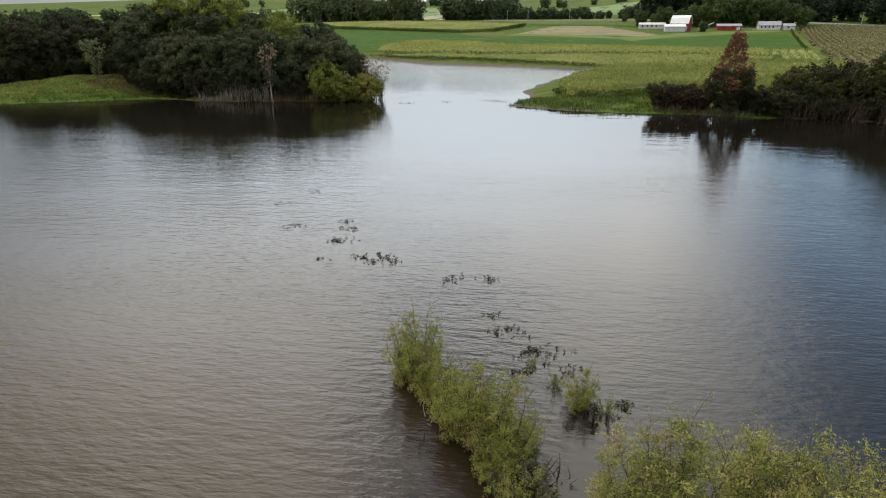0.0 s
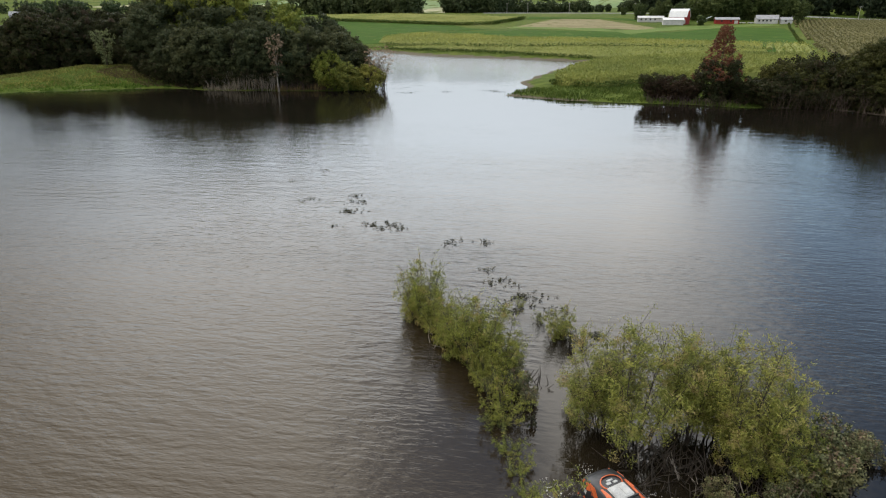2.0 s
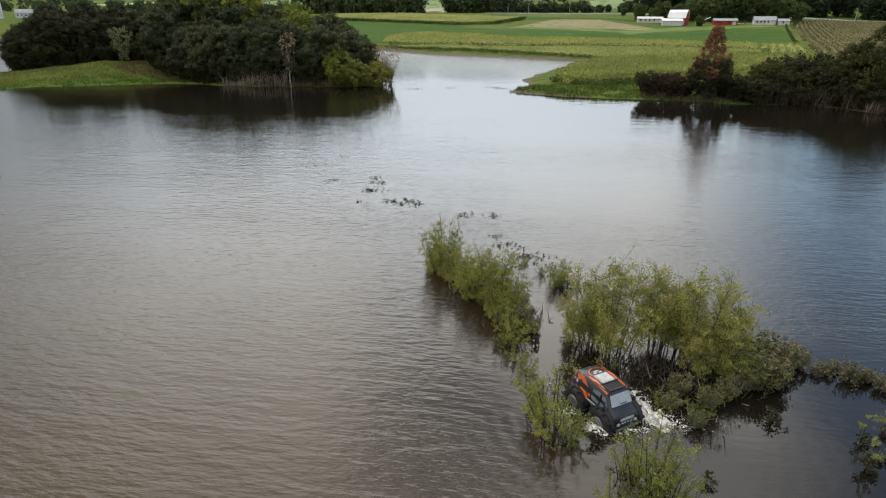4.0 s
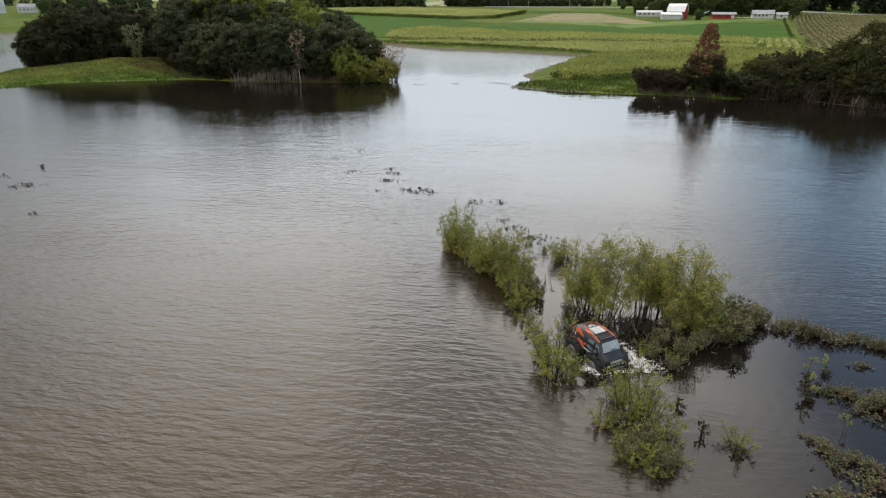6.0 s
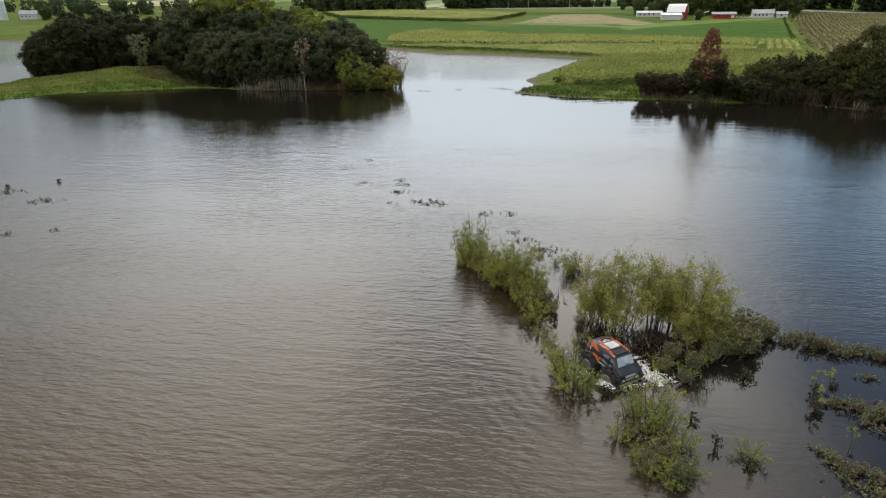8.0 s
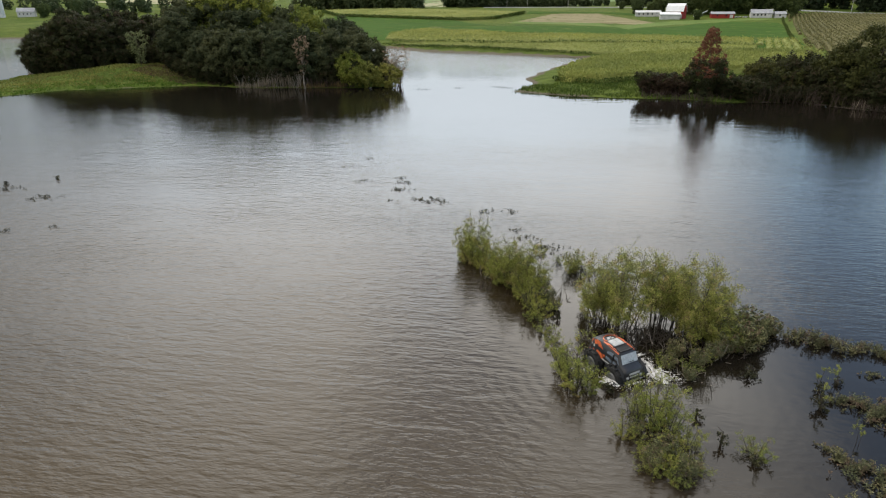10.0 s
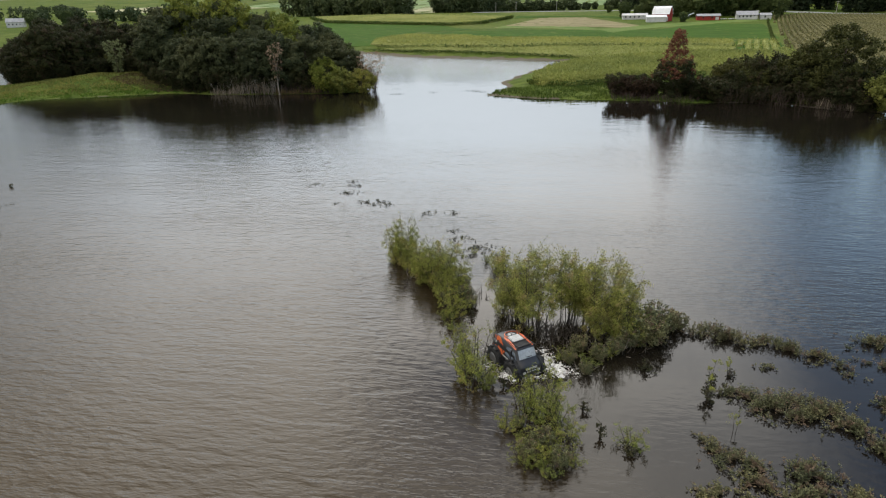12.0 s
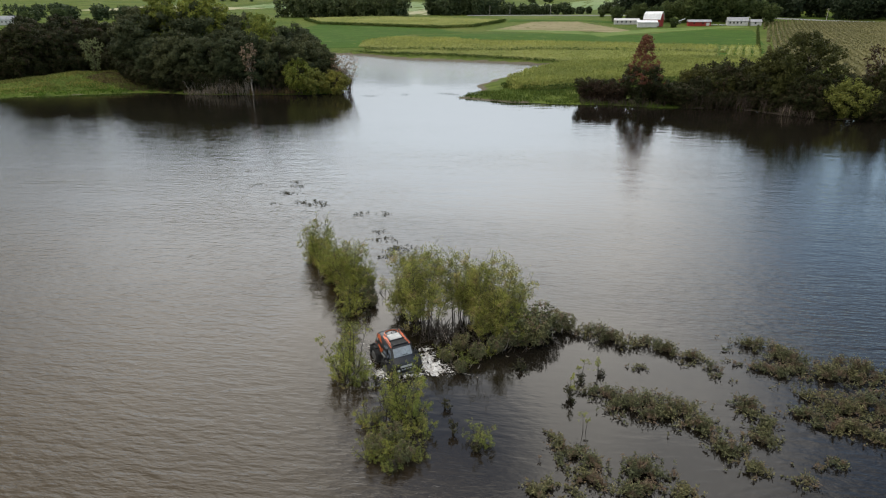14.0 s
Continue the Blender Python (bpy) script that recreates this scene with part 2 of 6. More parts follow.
def ground_material():
    m, n, l, b = material("grass_and_mud", 0.9, 0.03)
    big, mid, fine = noise_node(n, l, 0.018, 4), noise_node(n, l, 0.25, 4), noise_node(n, l, 2.2, 4)
    c = ramp(n, [(0.3, (0.05, 0.083, 0.015)), (0.55, (0.084, 0.112, 0.022)), (0.75, (0.13, 0.137, 0.043))])
    l.new(big.outputs["Fac"], c.inputs["Fac"])
    c2 = ramp(n, [(0.3, (0.68, 0.72, 0.7)), (0.7, (1.25, 1.2, 1.1))])
    l.new(mid.outputs["Fac"], c2.inputs["Fac"])
    col = mixed(n, l, 1.0, c.outputs["Color"], c2.outputs["Color"], "MULTIPLY")
    mud = n.new("ShaderNodeAttribute")
    mud.attribute_name = "mud"
    mr = n.new("ShaderNodeMath")
    mr.operation = "MULTIPLY_ADD"
    mr.inputs[1].default_value, = (0.7,)
    l.new(mid.outputs["Fac"], mr.inputs[0])
    l.new(mud.outputs["Fac"], mr.inputs[2])
    mk = ramp(n, [(0.78, (0, 0, 0)), (0.95, (1, 1, 1))])
    l.new(mr.outputs["Value"], mk.inputs["Fac"])
    mudc = ramp(n, [(0.3, (0.085, 0.072, 0.052)), (0.7, (0.15, 0.13, 0.095))])
    l.new(fine.outputs["Fac"], mudc.inputs["Fac"])
    l.new(mixed(n, l, mk.outputs["Color"], col, mudc.outputs["Color"]), b.inputs["Base Color"])
    bp = n.new("ShaderNodeBump")
    bp.inputs["Distance"].default_value = 0.25
    l.new(fine.outputs["Fac"], bp.inputs["Height"])
    l.new(bp.outputs["Normal"], b.inputs["Normal"])
    return m


WATER = water_material()
GROUND = ground_material()
BARK = surface("bark", (0.05, 0.04, 0.03), (0.12, 0.1, 0.08), 1.5, 14, 0.9, 0.1, 0.02)
PALE_BARK = surface("pale_dead_wood", (0.2, 0.17, 0.14), (0.36, 0.32, 0.27), 1.5, 14, 0.9, 0.1)
# willow stems: the shade under the foliage is put into this dark bark
WILLOW_BARK = surface("shade_dark_willow_bark", (0.02, 0.016, 0.013), (0.075, 0.062, 0.05), 3, 20, 0.8, 0.2)
WET_BARK = surface("wet_dark_stem", (0.025, 0.02, 0.015), (0.07, 0.055, 0.04), 2, 20, 0.6, 0.3)
OAK_LEAF = leaf_material("oak_leaves", (0.046, 0.055, 0.029), (0.092, 0.1, 0.05), thin=0.2, patch=0.4)
# scrub's own dark green; on the left oaks it stands for shade
SCRUB_LEAF = leaf_material("dark_scrub_and_shade_leaves", (0.022, 0.027, 0.012), (0.05, 0.054, 0.023), (0.06, 0.042, 0.026), 0.3, thin=0.2, patch=0.3)
LIGHT_LEAF = leaf_material("yellow_green_leaves", (0.12, 0.15, 0.03), (0.25, 0.26, 0.06), thin=0.35)
OLIVE_LEAF = leaf_material("olive_shrub_leaves", (0.13, 0.14, 0.034), (0.29, 0.275, 0.075), thin=0.35)
PALE_LEAF = leaf_material("pale_grey_green_leaves", (0.1, 0.12, 0.06), (0.2, 0.22, 0.12), thin=0.3)
DULL_OLIVE = leaf_material("dull_olive_leaves", (0.045, 0.05, 0.016), (0.095, 0.094, 0.033), thin=0.25)
RUST_LEAF = leaf_material("rust_red_leaves", (0.135, 0.056, 0.041), (0.195, 0.084, 0.06), thin=0.3)
MAROON_LEAF = leaf_material("dull_maroon_leaves", (0.03, 0.02, 0.015), (0.07, 0.045, 0.03), thin=0.2)
DEAD_LEAF = leaf_material("withered_brown_leaves", (0.17, 0.115, 0.085), (0.33, 0.24, 0.18), thin=0.2)
WILLOW_LEAF = leaf_material("willow_leaves", (0.125, 0.16, 0.035), (0.39, 0.395, 0.11), (0.36, 0.28, 0.11), 0.2, thin=0.38, patch=0.5)
WILLOW_YELLOW = leaf_material("yellowing_willow_leaves", (0.14, 0.165, 0.038), (0.42, 0.415, 0.125), (0.36, 0.285, 0.12), 0.26, thin=0.4, patch=0.5)
WEED_LEAF = leaf_material("water_weed_leaves", (0.022, 0.026, 0.012), (0.21, 0.205, 0.115), (0.15, 0.105, 0.07), 0.38, thin=0.25, patch=0.8)
DEBRIS_LEAF = leaf_material("drowned_weed_leaves", (0.018, 0.02, 0.011), (0.075, 0.07, 0.04), thin=0.1, patch=0.8)
ALDER_LEAF = leaf_material("dark_shrub_leaves", (0.035, 0.042, 0.02), (0.26, 0.255, 0.14), (0.17, 0.12, 0.08), 0.3, thin=0.2, patch=0.8)
HEDGE_LEAF = leaf_material("hedge_leaves", (0.06, 0.088, 0.026), (0.12, 0.15, 0.05), thin=0.2, patch=0.1)
# far trees: haze is put into these lightened grey-green leaves
HAZED_LEAF = leaf_material("far_tree_leaves", (0.045, 0.062, 0.03), (0.1, 0.12, 0.06), thin=0.2, patch=0.1)
FAR_DARK = leaf_material("dark_far_tree_leaves", (0.02, 0.03, 0.016), (0.05, 0.062, 0.034), thin=0.2, patch=0.1)

# ---- building helpers ----
def link_mesh(name, verts, faces, mat, parent=None, label="", smooth=False):
    me = bpy.data.meshes.new(name)
    me.from_pydata([tuple(v) for v in verts], [], [tuple(f) for f in faces])
    if smooth:
        me.polygons.foreach_set("use_smooth", [True] * len(me.polygons))
    me.materials.append(mat)
    ob = new(name, me)
    if parent is not None:
        ob.parent = parent
    if label:
        tagged(ob, label)
    return ob


def quads_mesh(name, corners, mat, parent=None, label=""):
    """One mesh of loose quads; corners is an array n x 4 x 3."""
    n = len(corners)
    me = bpy.data.meshes.new(name)
    me.vertices.add(n * 4)
    me.vertices.foreach_set("co", np.asarray(corners, np.float32).ravel())
    me.loops.add(n * 4)
    me.loops.foreach_set("vertex_index", np.arange(n * 4, dtype=np.int32))
    me.polygons.add(n)
    me.polygons.foreach_set("loop_start", np.arange(0, n * 4, 4, dtype=np.int32))
    me.update(calc_edges=True)
    me.materials.append(mat)
    ob = new(name, me)
    if parent is not None:
        ob.parent = parent
    if label:
        tagged(ob, label)
    return ob


def part(name, bm, mat, parent, label="", smooth=False):
    me = bpy.data.meshes.new(name)
    bm.to_mesh(me)
    bm.free()
    if smooth:
        me.polygons.foreach_set("use_smooth", [True] * len(me.polygons))
    me.materials.append(mat)
    ob = new(name, me)
    ob.parent = parent
    if label:
        tagged(ob, label)
    return ob


def box(bm, x0, x1, y0, y1, z0, z1, bevel=0.0):
    made = bmesh.ops.create_cube(bm, size=1.0, matrix=Matrix.Translation(((x0 + x1) / 2, (y0 + y1) / 2, (z0 + z1) / 2)) @ Matrix.Diagonal((x1 - x0, y1 - y0, z1 - z0, 1)))
    if bevel:
        edges = {e for v in made["verts"] for e in v.link_edges}
        bmesh.ops.bevel(bm, geom=list(edges), offset=bevel, segments=2, affect="EDGES")
    return bm


def unit(a):
    return a / np.maximum(np.linalg.norm(a, axis=-1, keepdims=True), 1e-9)


def leaf_quads(rng, at, along, normal, length, width):
    """Diamond leaves at the points, lying along a direction, facing a normal."""
    along, side = unit(along), unit(np.cross(along, normal))
    ln = (length * rng.uniform(0.7, 1.3, len(at)))[:, None]
    wd = (width * rng.uniform(0.7, 1.3, len(at)))[:, None]
    return np.stack([at, at + along * ln * 0.5 + side * wd, at + along * ln, at + along * ln * 0.5 - side * wd], 1)


def tubes(paths, sides=5):
    """Tapered tubes: each path is a list of (point, radius). Returns verts and faces."""
    verts, faces = [], []
    for path in paths:
        base = len(verts)
        pts = [Vector(p) for p, _ in path]
        for i, (p, r) in enumerate(path):
            d = (pts[min(i + 1, len(pts) - 1)] - pts[max(i - 1, 0)]).normalized()
            u = d.cross(Vector((0.3, 1, 0.1))).normalized()
            v = d.cross(u)
            for k in range(sides):
                a = 2 * math.pi * k / sides
                verts.append(pts[i] + (u * math.cos(a) + v * math.sin(a)) * r)
        for i in range(len(path) - 1):
            for k in range(sides):
                a, b = base + i * sides + k, base + i * sides + (k + 1) % sides
                faces.append((a, b, b + sides, a + sides))
        faces.append([base + (len(path) - 1) * sides + k for k in range(sides)])
    return verts, faces


# ---- the lie of the land ----
LAKE_NEAR = [(-160, -90), (-250, -40), (-255, 60), (-200, 86), (-150, 106), (-127, 122), (-121, 133.5), (-105, 143), (-92, 148.5), (-75, 146),
             (-60, 147), (-46, 150), (-40.5, 155), (-43, 166), (-60, 184), (-95, 200), (-140, 206), (-166, 194), (-170, 180), (-157, 163), (-153, 149),
             (-180, 136), (-250, 140)]
LAKE_FAR = [(-430, 250), (-470, 380), (-384, 387), (-230, 370), (-130, 335), (-81, 312), (-58, 286), (-17, 270), (17.6, 256), (6, 226),
            (-3.7, 190), (-7, 174), (-3.5, 160), (-9, 148), (4, 141), (16, 140), (28, 138.5), (39, 136), (52, 138), (60, 129.5), (68, 123), (78, 126),
            (110, 112), (170, 80), (200, 0), (150, -80), (0, -115)]
LAKE = np.array(LAKE_NEAR + LAKE_FAR, float)


def shore_distance(x, y):
    """Metres from the waterline: above 0 on land, below 0 on the lake."""
    x, y = np.broadcast_arrays(np.asarray(x, float), np.asarray(y, float))
    wob = 1.3 * np.sin(x * 0.19 + y * 0.11) * np.sin(y * 0.23 - x * 0.07) + 0.6 * np.sin(x * 0.7 + 1.0) * np.sin(y * 0.61)
    best, inside = np.full(x.shape, 1e9), np.zeros(x.shape, bool)
    for (ax, ay), (bx, by) in zip(LAKE, np.roll(LAKE, -1, 0)):
        dx, dy = bx - ax, by - ay
        k = np.clip(((x - ax) * dx + (y - ay) * dy) / (dx * dx + dy * dy), 0, 1)
        best = np.minimum(best, np.hypot(x - ax - k * dx, y - ay - k * dy))
        cross = (ay > y) != (by > y)
        inside ^= cross & (x < ax + (y - ay) * dx / (dy if dy else 1e-9))
    return np.where(inside, -best, best) + wob * 0.6


def ground_z(x, y):
    x, y = np.broadcast_arrays(np.asarray(x, float), np.asarray(y, float))
    d = shore_distance(x, y)
    bank = np.where(d > 0, 0.75 * (1 - np.exp(-d / 7.0)), np.maximum(-1.4, d * 0.16))
    inland = np.clip(d / 40, 0, 1)
    rise = np.interp(y, [100, 170, 284, 380, 520, 600, 660, 800, 1200, 1800, 2600, 5000], [0, 0.6, 3.0, 3.6, 7.5, 12, 16.5, 20, 40, 70, 100, 90])
    roll = 9.0 * np.sin(x / 260 + 1.2) * np.sin(y / 330) + 14.0 * np.sin(x / 610 + 0.4) * np.sin(y / 700 + 2.0)
    rise = rise + 34 * np.clip((x - 40) / 300, 0, 1) * np.clip((y - 700) / 350, 0, 1)
    rise = rise * (1 + 0.04 * np.clip((-x / np.maximum(y, 1) - 0.2) / 0.3, 0, 1) * np.clip((y - 750) / 250, 0, 1))
    rise = rise + roll * np.clip((y - 620) / 1500, 0, 1)
    mound = 3.0 * np.exp(-(((x + 118) / 26) ** 2 + ((y - 160) / 16) ** 2)) + 1.5 * np.exp(-(((x + 85) / 40) ** 2 + ((y - 172) / 15) ** 2))
    fine = 0.12 * np.sin(x * 0.31 + y * 0.2) * np.sin(y * 0.27 - x * 0.13)
    return np.where(d > 0, bank + (rise + mound + fine) * inland ** 0.7, bank)


def z_at(x, y):
    return float(ground_z(x, y))


def spaced(stops):
    """Positions with their own step in each stretch: (end, step), starting from the first end."""
    out = [stops[0][0]]
    for end, step in stops[1:]:
        k = max(1, round((end - out[-1]) / step))
        out += list(out[-1] + (end - out[-1]) * np.arange(1, k + 1) / k)
    return np.array(out)


def build_ground():
    xs = spaced([(-4500, 0), (-1500, 250), (-500, 50), (-190, 8), (110, 2.5), (260, 6), (700, 25), (1500, 50), (4500, 250)])
    ys = spaced([(-900, 0), (-120, 60), (100, 10), (215, 2.2), (330, 4), (720, 8), (1500, 26), (4900, 150)])
    X, Y = np.meshgrid(xs, ys)
    Z = ground_z(X, Y)
    d = shore_distance(X, Y)
    nx, ny = len(xs), len(ys)
    idx = np.arange(nx * ny).reshape(ny, nx)
    faces = np.stack([idx[:-1, :-1], idx[:-1, 1:], idx[1:, 1:], idx[1:, :-1]], -1).reshape(-1, 4)
    ob = link_mesh("ground", np.stack([X, Y, Z], -1).reshape(-1, 3), faces, GROUND, smooth=True)
    far_bank = np.clip((Y - 250) / 20, 0, 1) * 1.2
    mud = np.exp(-np.clip(d - 0.8 - far_bank, 0, None) / 1.2)
    mud = mud * np.where((Y < 160) & (((X > 8) & (X < 41)) | ((X < -40) & (X > -95))), 0.25, 1.0)
    mud = mud * np.where((Y < 162) & (X < -90), 0.45, 1.0)
    me = ob.data
    me.attributes.new("mud", "FLOAT", "POINT").data.foreach_set("value", mud.ravel().astype(np.float32))
    tagged(ob, "green grass banks and fields with a muddy shore round a flooded lake", "ground", kind="structure")


build_ground()
wx = spaced([(-900, 0), (-60, 60), (60, 10), (900, 60)])
wy = spaced([(-400, 0), (0, 40), (90, 10), (900, 60)])
_v = [(x, y, 0.0) for y in wy for x in wx]
_f = [(j * len(wx) + i, j * len(wx) + i + 1, (j + 1) * len(wx) + i + 1, (j + 1) * len(wx) + i) for j in range(len(wy) - 1) for i in range(len(wx) - 1)]
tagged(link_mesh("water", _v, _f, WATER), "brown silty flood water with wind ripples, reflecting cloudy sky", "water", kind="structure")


# ---- crops and roads ----
def inside_polygon(x, y, poly):
    res = np.zeros(np.shape(x), bool)
    for (ax, ay), (bx, by) in zip(poly, poly[1:] + poly[:1]):
        res ^= ((ay > y) != (by > y)) & (x < ax + (y - ay) * (bx - ax) / ((by - ay) or 1e-9))
    return res


def field_sheet(name, poly, mat, label, category, lift=0.06, step=5.0):
    """A mown or low crop: a sheet draped on the ground, with an even edge of its own thickness."""
    bm = bmesh.new()
    bm.faces.new([bm.verts.new((x, y, 0)) for x, y in poly])
    (x0, y0), (x1, y1) = np.min(poly, 0), np.max(poly, 0)
    for axis, lo, hi in ((0, x0, x1), (1, y0, y1)):
        for k in np.arange(lo + step, hi, step):
            co, no = ((k, 0, 0), (1, 0, 0)) if axis == 0 else ((0, k, 0), (0, 1, 0))
            bmesh.ops.bisect_plane(bm, geom=bm.verts[:] + bm.edges[:] + bm.faces[:], plane_co=co, plane_no=no)
    co = np.array([v.co[:] for v in bm.verts])
    z = ground_z(co[:, 0], co[:, 1]) + lift
    for v, h in zip(bm.verts, z):
        v.co.z = h
    rim = [e for e in bm.edges if e.is_boundary]
    made = bmesh.ops.extrude_edge_only(bm, edges=rim)
    for v in made["geom"]:
        if isinstance(v, bmesh.types.BMVert):
            v.co.z -= lift + 0.3
    me = bpy.data.meshes.new(name)
    bm.to_mesh(me)
    bm.free()
    me.materials.append(mat)
    return tagged(new(name, me), label, category, kind="stuff")


def crop_rows(name, poly, mats, label, height, spacing, turn, seg=3.0, tuft=0.0, tuft_size=0.5, seed=1):
    """A tall crop: ridged rows along one direction, with ragged tops and leaf tufts."""
    rng = np.random.default_rng(seed)
    c, s = math.cos(radians(turn)), math.sin(radians(turn))
    P = np.array(poly) @ np.array([[c, -s], [s, c]])
    U, V = np.meshgrid(np.arange(P[:, 0].min(), P[:, 0].max() + seg, seg), np.arange(P[:, 1].min(), P[:, 1].max(), spacing))
    def back(u, v):
        return u * c - v * s, u * s + v * c
    mx, my = back(U[:, :-1] + seg / 2, V[:, :-1])
    wob = 1.2 * np.sin(mx * 0.3) * np.sin(my * 0.4)
    keep = inside_polygon(mx + wob, my + wob, [tuple(p) for p in poly])
    top = 0.72 * height * (1 + 0.09 * rng.standard_normal(U.shape))
    grown = np.zeros(U.shape)
    grown[:, :-1] += keep
    soft = sum(np.roll(np.roll(grown, a, 0), b, 1) for a in (-1, 0, 1) for b in (-1, 0, 1, 2)) / 12
    top = top * (0.3 + 0.7 * np.clip(soft * 1.15, 0, 1))
    shift = 0.08 * rng.standard_normal(U.shape)
    half = spacing * 0.36
    ring = []
    gx, gy = back(U, V)
    gz = ground_z(gx, gy)
    for off, lvl in ((-half, 0.0), (-half * 0.7, 0.72), (0.0, 1.0), (half * 0.7, 0.72), (half, 0.0)):
        x, y = back(U, V + off + shift)
        ring.append(np.stack([x, y, gz + lvl * top - (0.1 if lvl == 0 else 0)], -1))
    R = np.stack(ring, 2)
    verts = R.reshape(-1, 3)
    idx = np.arange(len(verts)).reshape(R.shape[:3])
    jj, ii = np.nonzero(keep)
    quads = np.concatenate([np.stack([idx[jj, ii, k], idx[jj, ii + 1, k], idx[jj, ii + 1, k + 1], idx[jj, ii, k + 1]], -1) for k in range(4)])
    ends = []
    pad = np.pad(keep, ((0, 0), (1, 1)))
    for j, i in zip(*np.nonzero(pad[:, 1:] != pad[:, :-1])):
        ends.append(tuple(idx[j, i]))
    field = link_mesh(name, verts, [tuple(q) for q in quads] + ends, mats[0])
    tagged(field, label, "corn field", kind="stuff")
    if tuft:
        n = int(keep.sum() * tuft)
        pick = rng.integers(0, len(jj), n)
        u, v = U[jj[pick], ii[pick]] + rng.uniform(0, seg, n), V[jj[pick], ii[pick]] + rng.normal(0, half * 0.6, n)
        x, y = back(u, v)
        at = np.stack([x, y, ground_z(x, y) + height * rng.uniform(0.25, 0.85, n)], -1)
        ang = rng.uniform(0, 2 * math.pi, n)
        up = rng.uniform(0.3, 1.6, n)
        along = np.stack([np.cos(ang), np.sin(ang), up], -1)
        q = leaf_quads(rng, at, along, rng.normal(0, 1, (n, 3)), tuft_size, tuft_size * 0.16)
        tagged(quads_mesh("corn_leaves", q, mats[1], field), "arching yellow-green corn leaves and tassels")
    return field


GREEN_CROP = surface("dense_green_crop", (0.034, 0.072, 0.01), (0.052, 0.1, 0.014), 0.06, 1.2, 0.9, 0.02, 0.1)
STUBBLE = surface("pale_stubble", (0.17, 0.145, 0.077), (0.26, 0.225, 0.13), 0.05, 0.9, 0.9, 0.02, 0.1, (0.3, 1.4, 1))
CORN = surface("ripening_corn", (0.14, 0.17, 0.052), (0.27, 0.275, 0.1), 0.035, 0.9, 0.9, 0.02, 0.2)
CORN_DARK = surface("green_corn", (0.15, 0.18, 0.044), (0.29, 0.285, 0.085), 0.05, 0.9, 0.9, 0.02, 0.2)
CORN_LEAF = leaf_material("corn_leaves", (0.19, 0.22, 0.062), (0.33, 0.335, 0.112), thin=0.3, patch=0.05)
DRY_CORN = surface("drying_corn", (0.085, 0.082, 0.036), (0.145, 0.13, 0.06), 0.04, 0.9, 0.9, 0.02, 0.2)
DRY_LEAF = leaf_material("drying_corn_leaves", (0.09, 0.09, 0.038), (0.18, 0.165, 0.075), thin=0.25, patch=0.05)
EDGE_LEAF = leaf_material("lower_corn_leaves", (0.042, 0.072, 0.018), (0.095, 0.13, 0.034), thin=0.2, patch=0.05)
LIGHT_GRASS = surface("mown_grass", (0.085, 0.135, 0.032), (0.15, 0.19, 0.058), 0.05, 0.8, 0.9, 0.02, 0.1)
# far pasture: distance haze is put into this paled green
HAZED_GREEN = surface("far_pasture", (0.13, 0.19, 0.085), (0.21, 0.26, 0.12), 0.01, 0.2, 0.9, 0.02)
HILL_TAN = surface("far_hay_field", (0.26, 0.25, 0.15), (0.36, 0.34, 0.21), 0.01, 0.2, 0.9, 0.02)
ASPHALT = surface("pale_road", (0.2, 0.2, 0.19), (0.28, 0.28, 0.27), 0.3, 5, 0.9, 0.2)

field_sheet("green_field", [(-205, 600), (-86, 553), (-60, 500), (-40, 478), (-85, 455), (-96, 385), (-84, 335), (-110, 340), (-150, 430), (-200, 520)], GREEN_CROP, "dense deep green low crop field", "crop field")
field_sheet("green_field", [(-74, 455), (11, 470), (78, 447), (131, 531), (171, 513), (128, 352), (80, 358), (9, 388), (-26, 402), (-80, 425)], GREEN_CROP, "dense deep green low crop strip beyond the corn", "crop field")
field_sheet("stubble_field", [(-33, 508), (3, 614), (45, 616), (87, 500), (71, 478), (38, 508)], STUBBLE, "pale tan mown stubble field", "stubble field")
field_sheet("far_pasture", [(-520, 1050), (-150, 900), (-140, 1300), (-500, 1500)], HAZED_GREEN, "green pasture on the far hillside, paled in colour for haze", "pasture", step=25)
field_sheet("hay_field", [(-780, 980), (-540, 900), (-450, 1020), (-700, 1120)], HILL_TAN, "pale tan hay field on the far hillside", "hay field", step=25)
field_sheet("far_pasture", [(-60, 880), (320, 830), (420, 1300), (30, 1350)], HAZED_GREEN, "green hillside pasture behind the road, paled in colour for haze", "pasture", step=25)
field_sheet("hay_field", [(-190, 800), (-120, 780), (-90, 960), (-170, 980)], HILL_TAN, "dry tan slope between the far woods", "hay field", step=20)

crop_rows("corn_field", [(2, 166), (9, 203), (20, 224), (40, 234), (62, 240), (92, 238), (90, 222), (64, 190), (38, 174), (22, 165), (12, 158)], (CORN_DARK, CORN_LEAF),
          "tall ripening corn with yellow-green tops on the lake spit", 2.6, 1.3, 31, 2.0, 26, 1.0, 3)
crop_rows("corn_field", [(-84, 331), (-92, 352), (-88, 405), (-44, 394), (-23, 360), (5, 356), (38, 345), (71, 326), (94, 316), (84, 279), (52, 287), (38, 292), (12, 299), (-4, 298), (-32, 303), (-64, 318)],
          (CORN, CORN_LEAF), "ripening yellow-green corn in long rows along the far shore", 2.3, 1.7, -27, 2.5, 8, 0.9, 4)
